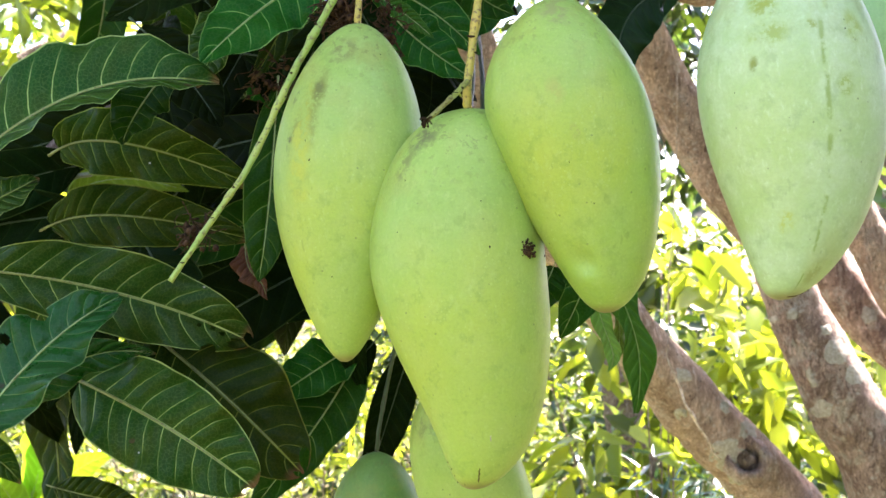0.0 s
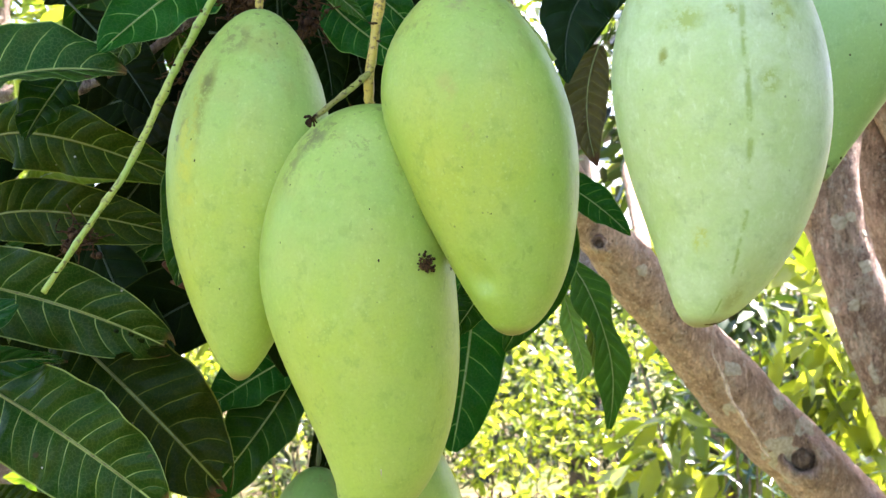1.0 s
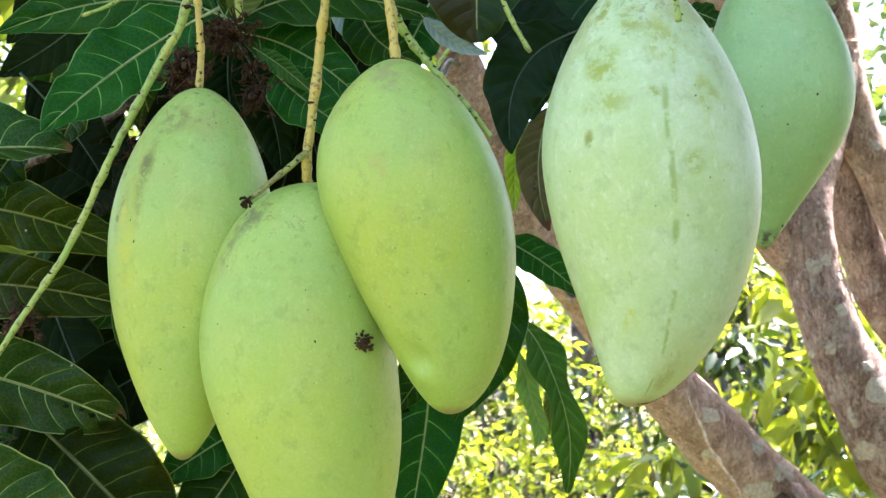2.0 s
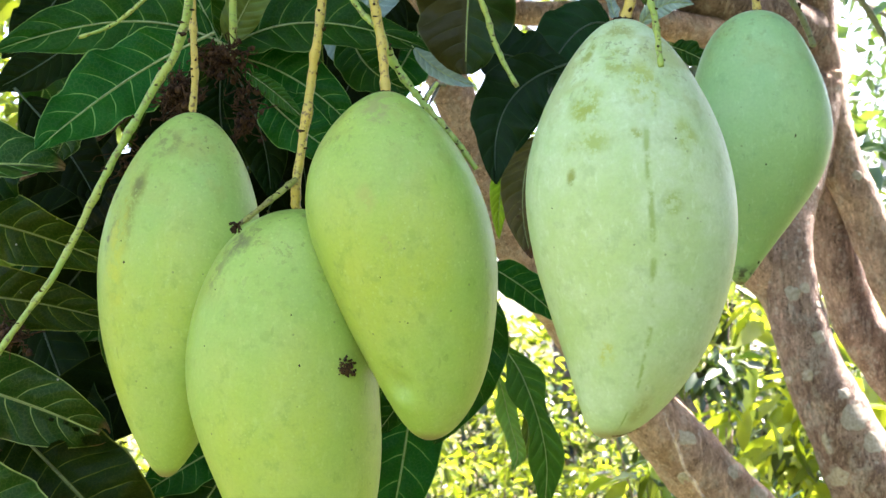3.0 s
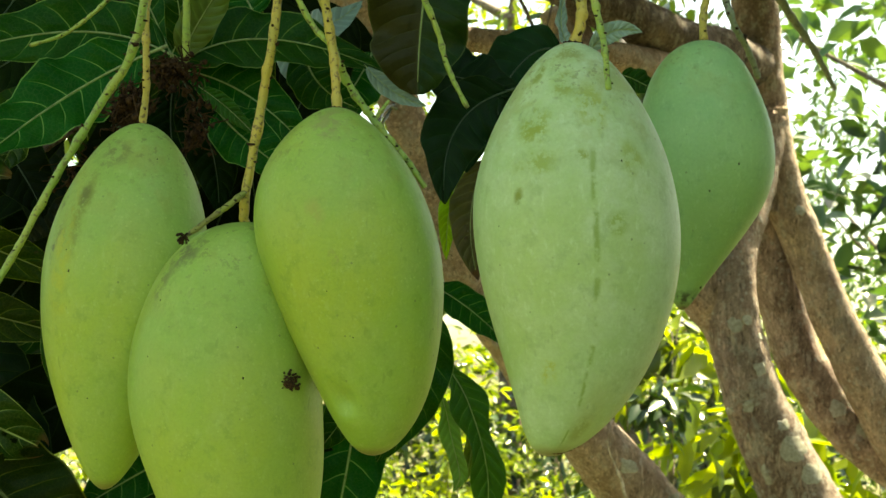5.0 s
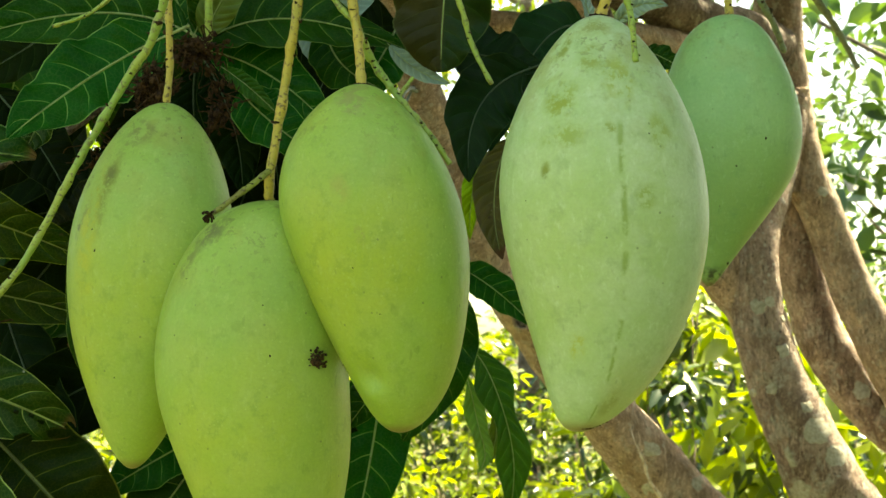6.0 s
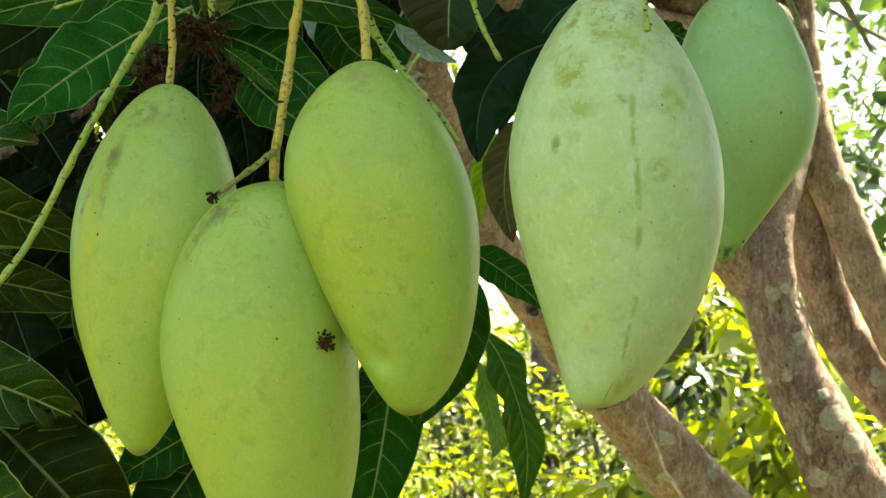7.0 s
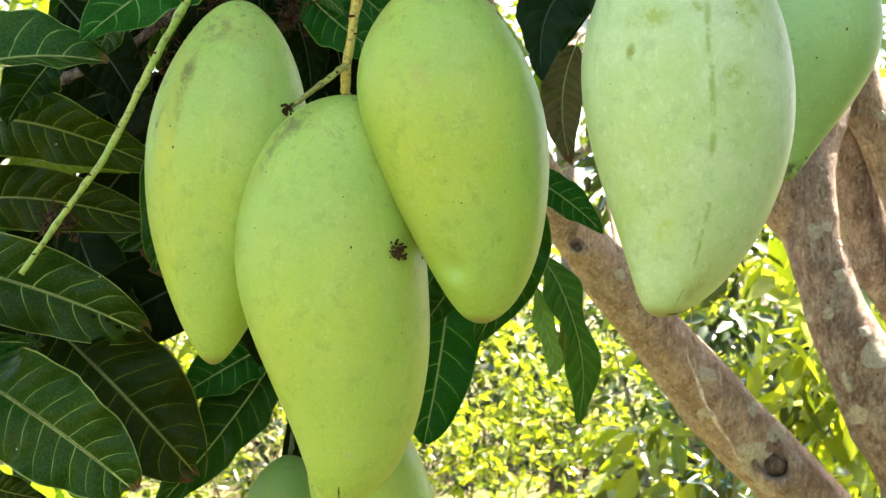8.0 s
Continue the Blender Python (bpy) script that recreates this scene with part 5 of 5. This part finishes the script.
# openings in the foliage through which the sunlit shrubs show
OPENINGS = [(Vector(a), Vector(b), r) for a, b, r in (
    ((-0.301, 0.8, 1.675), (-0.429, 1.3, 1.794), 0.029), ((-0.142, 0.8, 1.462), (-0.175, 1.3, 1.457), 0.035), ((-0.245, 0.8, 1.56), (-0.339, 1.3, 1.613), 0.026), ((-0.305, 0.8, 1.547), (-0.435, 1.3, 1.591), 0.042), ((-0.24, 0.8, 1.518), (-0.332, 1.3, 1.546), 0.022), ((-0.098, 0.8, 1.388), (-0.156, 1.3, 1.336), 0.075),
)]
rng = random.Random(12)
for k in range(200):
    y = rng.uniform(0.76, 1.30)
    x = rng.uniform(-0.46, -0.05) * y / 0.8
    z = 1.50 + rng.uniform(-0.03, 0.36) * y
    if rng.random() < 0.80 and ((x / y < -0.26 and z - 1.5 > 0.11 * y) or math.hypot(x / y + 0.25, (z - 1.56) / y) < 0.045 or math.hypot(x / y + 0.19, (z - 1.50) / y) < 0.03):
        continue
    if x / y < -0.25 and (k % 2 == 0 and abs((z - 1.59) / y - 0.08) < 0.055 or (k % 3 == 0 and abs((z - 1.59) / y - 0.20) < 0.04)):
        continue
    turn = Euler((rng.uniform(-0.5, 0.6), rng.uniform(-1.5, 1.5), rng.uniform(-0.7, 0.7)))
    m = Matrix.LocRotScale((x, y, z), turn, Vector.Fill(3, rng.uniform(0.75, 1.2)))
    middle = m @ Vector((0, 0, -0.09))
    if any((middle - a - (b - a) * (middle.y - a.y) / (b.y - a.y)).length < r for a, b, r in OPENINGS):
        continue
    shared_leaf(k % 4, m, (LEAF_INNER_SHADE, LEAF_DEEP, LEAF_GREEN)[0 if k % 5 < 3 else k % 3])

# unseen crown where boughs go on above the fruit, added to block the sun
spots = []
npr = np.random.default_rng(5)
while len(spots) < 370:
    x, y, z = npr.uniform(-1.6, 1.5), npr.uniform(0.55, 2.6), npr.uniform(1.9, 3.1)
    if z > 1.83 + 0.36 * max(y, 0) and not (x > 0.72 and y > 1.5) and (x - 0.1) ** 2 / 2.6 + (y - 1.2) ** 2 / 2.2 + (z - 2.3) ** 2 < 1.0:
        spots.append((x, y, z, 0.14))
# extra sprays out of view that close sun gaps over the fruit
for k in range(70):
    spots.append((npr.uniform(0.1, 0.75), npr.uniform(0.5, 1.1), npr.uniform(2.25, 2.75), 0.14))
for k in range(40):
    spots.append((npr.uniform(-0.1, 0.35), npr.uniform(0.75, 1.1), npr.uniform(2.2, 2.6), 0.12))
# more unseen sprays along the sun's path to the slender mango
for k in range(44):
    h = npr.uniform(0.68, 1.05)
    spots.append((npr.normal(-0.05 + 0.43 * h, 0.05), npr.normal(0.575 + 0.387 * h, 0.05), 1.55 + h, 0.08))
# unseen sprays at the right, added to shade that side of the fruit
for k in range(200):
    spots.append((npr.uniform(0.80, 1.5), npr.uniform(-0.5, 1.1), npr.uniform(1.0, 2.7), 0.14))
foliage("crown", spots, FAR_SHADE_TONE, TREE, 0.19, 12, 6, 0.5, 0.27)


# ---------- behind: shrubs, weeds and trees ----------
def shrub(at, height, reach, material, size, clumps, seed, label, per=10, low=0.15, droop=0.4, narrow=0.34):
    r = np.random.default_rng(seed)
    ob = thing("shrub", (*at, 0.0), label, "shrub", "sunlit shrubs behind the tree")
    for k in range(4):
        lean = r.normal(size=2) * reach * 0.45
        part("stem", tube([(at[0] + lean[0] * 0.1, at[1] + lean[1] * 0.1, -0.05, 0.006), (at[0] + lean[0] * 0.7, at[1] + lean[1] * 0.3, height * 0.45, 0.004), (at[0] + lean[0] * 1.3, at[1] + lean[1], height * 0.85, 0.002)], 7, 5, 0.1, 20), BARK_DARK, ob)
    spots = []
    while len(spots) < clumps:
        p = r.uniform(-1, 1, 3)
        if p @ p < 1 and p @ p > 0.05:
            z = low + (height - low) * (p[2] * 0.5 + 0.5)
            spots.append((at[0] + p[0] * reach, at[1] + p[1] * reach, z, size * 1.1))
    foliage("crown", spots, material, ob, size, per, seed + 100, droop, narrow)
    return ob


def far_tree(at, height, reach, material, size, clumps, seed, label, low, bough=0.045, narrow=0.3):
    r = np.random.default_rng(seed)
    ob = thing("background_tree", (*at, 0.0), label, "tree", "trees behind the orchard")
    part("trunk", tube([(*at, -0.1, 0.11), (at[0] + 0.05, at[1], height * 0.3, 0.09), (at[0] - 0.04, at[1] + 0.1, height * 0.6, 0.06), (at[0], at[1], height * 0.92, 0.02)], 12, 8, 0.1, 8), BARK_DARK, ob)
    for k in range(7):
        t = k * 2.4 + seed
        z = low + (height - low) * (0.1 + 0.1 * k)
        end = (at[0] + math.cos(t) * reach * 0.75, at[1] + math.sin(t) * reach * 0.75, z + reach * 0.35)
        part("limb", tube([(at[0], at[1], z - 0.2, bough), (at[0] * 0.5 + end[0] * 0.5, at[1] * 0.5 + end[1] * 0.5, z + reach * 0.08, bough * 0.62), (*end, 0.008)], 8, 6, 0.1, 12), BARK_DARK, ob)
    spots = []
    while len(spots) < clumps:
        p = r.uniform(-1, 1, 3)
        if 0.1 < p @ p < 1:
            spots.append((at[0] + p[0] * reach, at[1] + p[1] * reach, low + (height - low) * (p[2] * 0.5 + 0.5), size * 1.3))
    foliage("crown", spots, material, ob, size, 11, seed + 200, 0.45, narrow)
    return ob


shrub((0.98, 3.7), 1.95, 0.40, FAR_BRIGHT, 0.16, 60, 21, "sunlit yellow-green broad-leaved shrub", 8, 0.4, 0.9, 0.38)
shrub((0.87, 3.35), 1.50, 0.05, FAR_SHADE_TONE, 0.07, 9, 26, "dark green leafy shoot with shade put into its colour", 8, 1.38, 0.9, 0.46)
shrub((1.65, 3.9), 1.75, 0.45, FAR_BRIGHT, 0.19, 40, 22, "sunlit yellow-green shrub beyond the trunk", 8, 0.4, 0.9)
shrub((0.86, 3.0), 1.17, 0.24, FAR_SHADE_TEAL, 0.07, 80, 25, "low feathery shrub under the limbs, bluish shade put into its green", 12, 0.15, 0.1, 0.14)
shrub((1.20, 4.7), 1.70, 0.50, FAR_SHADE_TONE, 0.12, 90, 23, "dark green shrub with shade put into its leaf colour", 10)
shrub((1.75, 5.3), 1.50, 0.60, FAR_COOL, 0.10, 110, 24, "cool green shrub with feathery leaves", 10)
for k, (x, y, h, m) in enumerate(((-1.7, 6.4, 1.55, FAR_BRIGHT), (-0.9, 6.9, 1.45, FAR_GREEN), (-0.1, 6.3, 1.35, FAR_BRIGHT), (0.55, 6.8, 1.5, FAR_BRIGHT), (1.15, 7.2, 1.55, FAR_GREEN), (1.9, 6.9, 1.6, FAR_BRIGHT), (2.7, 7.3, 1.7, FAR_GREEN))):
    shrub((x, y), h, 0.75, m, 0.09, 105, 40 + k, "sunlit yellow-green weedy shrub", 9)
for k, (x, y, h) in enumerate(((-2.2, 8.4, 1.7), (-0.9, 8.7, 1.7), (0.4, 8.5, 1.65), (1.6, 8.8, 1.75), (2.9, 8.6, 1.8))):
    shrub((x, y), h, 0.8, FAR_SHADE_TONE, 0.12, 170, 50 + k, "dark green backing shrub, shade put into its leaf colour", 10)
for k, (x, y, h) in enumerate(((-3.6, 10.5, 2.2), (-1.8, 11.0, 2.3), (0.0, 10.6, 2.2), (1.7, 11.2, 2.3), (3.4, 10.8, 2.4), (5.2, 11.5, 2.6))):
    shrub((x, y), h, 1.2, FAR_GREEN if k % 2 else FAR_BRIGHT, 0.15, 200, 60 + k, "tall sunlit shrub at the orchard edge", 10)
far_tree((2.75, 5.6), 4.6, 1.25, FAR_COOL, 0.17, 98, 81, "broad-leaved green young tree against the bright sky", 1.5, 0.018, 0.44)
far_tree((1.12, 9.0), 5.2, 1.5, FAR_GREEN, 0.15, 170, 82, "leafy green tree behind the mango tree", 2.5)
for k, (x, y) in enumerate(((-5.5, 13), (-2.6, 14), (3.6, 14.5), (6.5, 13.5), (9.5, 15))):
    far_tree((x, y), 5.0 + 0.4 * k, 1.9, FAR_COOL if k % 2 else FAR_GREEN, 0.2, 260, 90 + k, "leafy green tree at the edge of the clearing", 1.2)
# shrubs out of view behind the camera, added to cut light from the right
for k, (x, y, h) in enumerate(((1.3, -2.2, 2.2), (2.0, -1.4, 2.5), (2.4, -0.2, 2.6))):
    shrub((x, y), h, 0.8, FAR_SHADE_TONE, 0.16, 150, 70 + k, "unseen dark green shrub added to hold back light from the right", 10)
far_tree((1.02, 4.4), 3.0, 0.5, FAR_SHADE_TONE, 0.13, 110, 99, "dark green young tree with shade put into its leaf colour", 1.55)
far_tree((-1.45, 4.0), 3.6, 1.05, FAR_GREEN, 0.14, 380, 98, "leafy green young tree beyond the dark leaves", 1.0)
weeds = [(npr.uniform(-4.5, 5.0), npr.uniform(-3.5, 6.0), 0.02, 0.06) for k in range(1500)]
tagged(foliage("grass", weeds, FAR_GREEN, None, 0.16, 7, 301, -1.0, 0.12), "low green grass and weeds on the ground", "grass", "", "stuff")


def sapling():
    """A young tree standing in the sun, with few large leaves."""
    ob = thing("sapling", (-0.69, 2.52, 0.0), "sapling with large sunlit yellow-green leaves", "sapling")
    part("stem", tube([(-0.69, 2.52, -0.05, 0.012), (-0.71, 2.53, 0.6, 0.010), (-0.69, 2.52, 1.0, 0.007), (-0.68, 2.51, 1.18, 0.004)], 8, 6, 0.08, 20), STALK_GREEN, ob)
    for k in range(12):
        t = k * 2.4
        base = Vector((-0.69, 2.52, 0.93 + 0.018 * k))
        out = Vector((math.cos(t), -abs(math.sin(t)) * 0.6, 0.35 + 0.05 * k)).normalized()
        tip = base + out * 0.22
        blade, rib = leaf_meshes(base, base + out * 0.11 + Vector((0, 0, 0.03)), tip, 0.075, 20 * math.sin(k), 18, k * 0.17, 14, 3)
        one = part("leaf", blade, LEAF_YELLOW, ob)
        part("midrib", rib, RIB_PALE, one)


sapling()
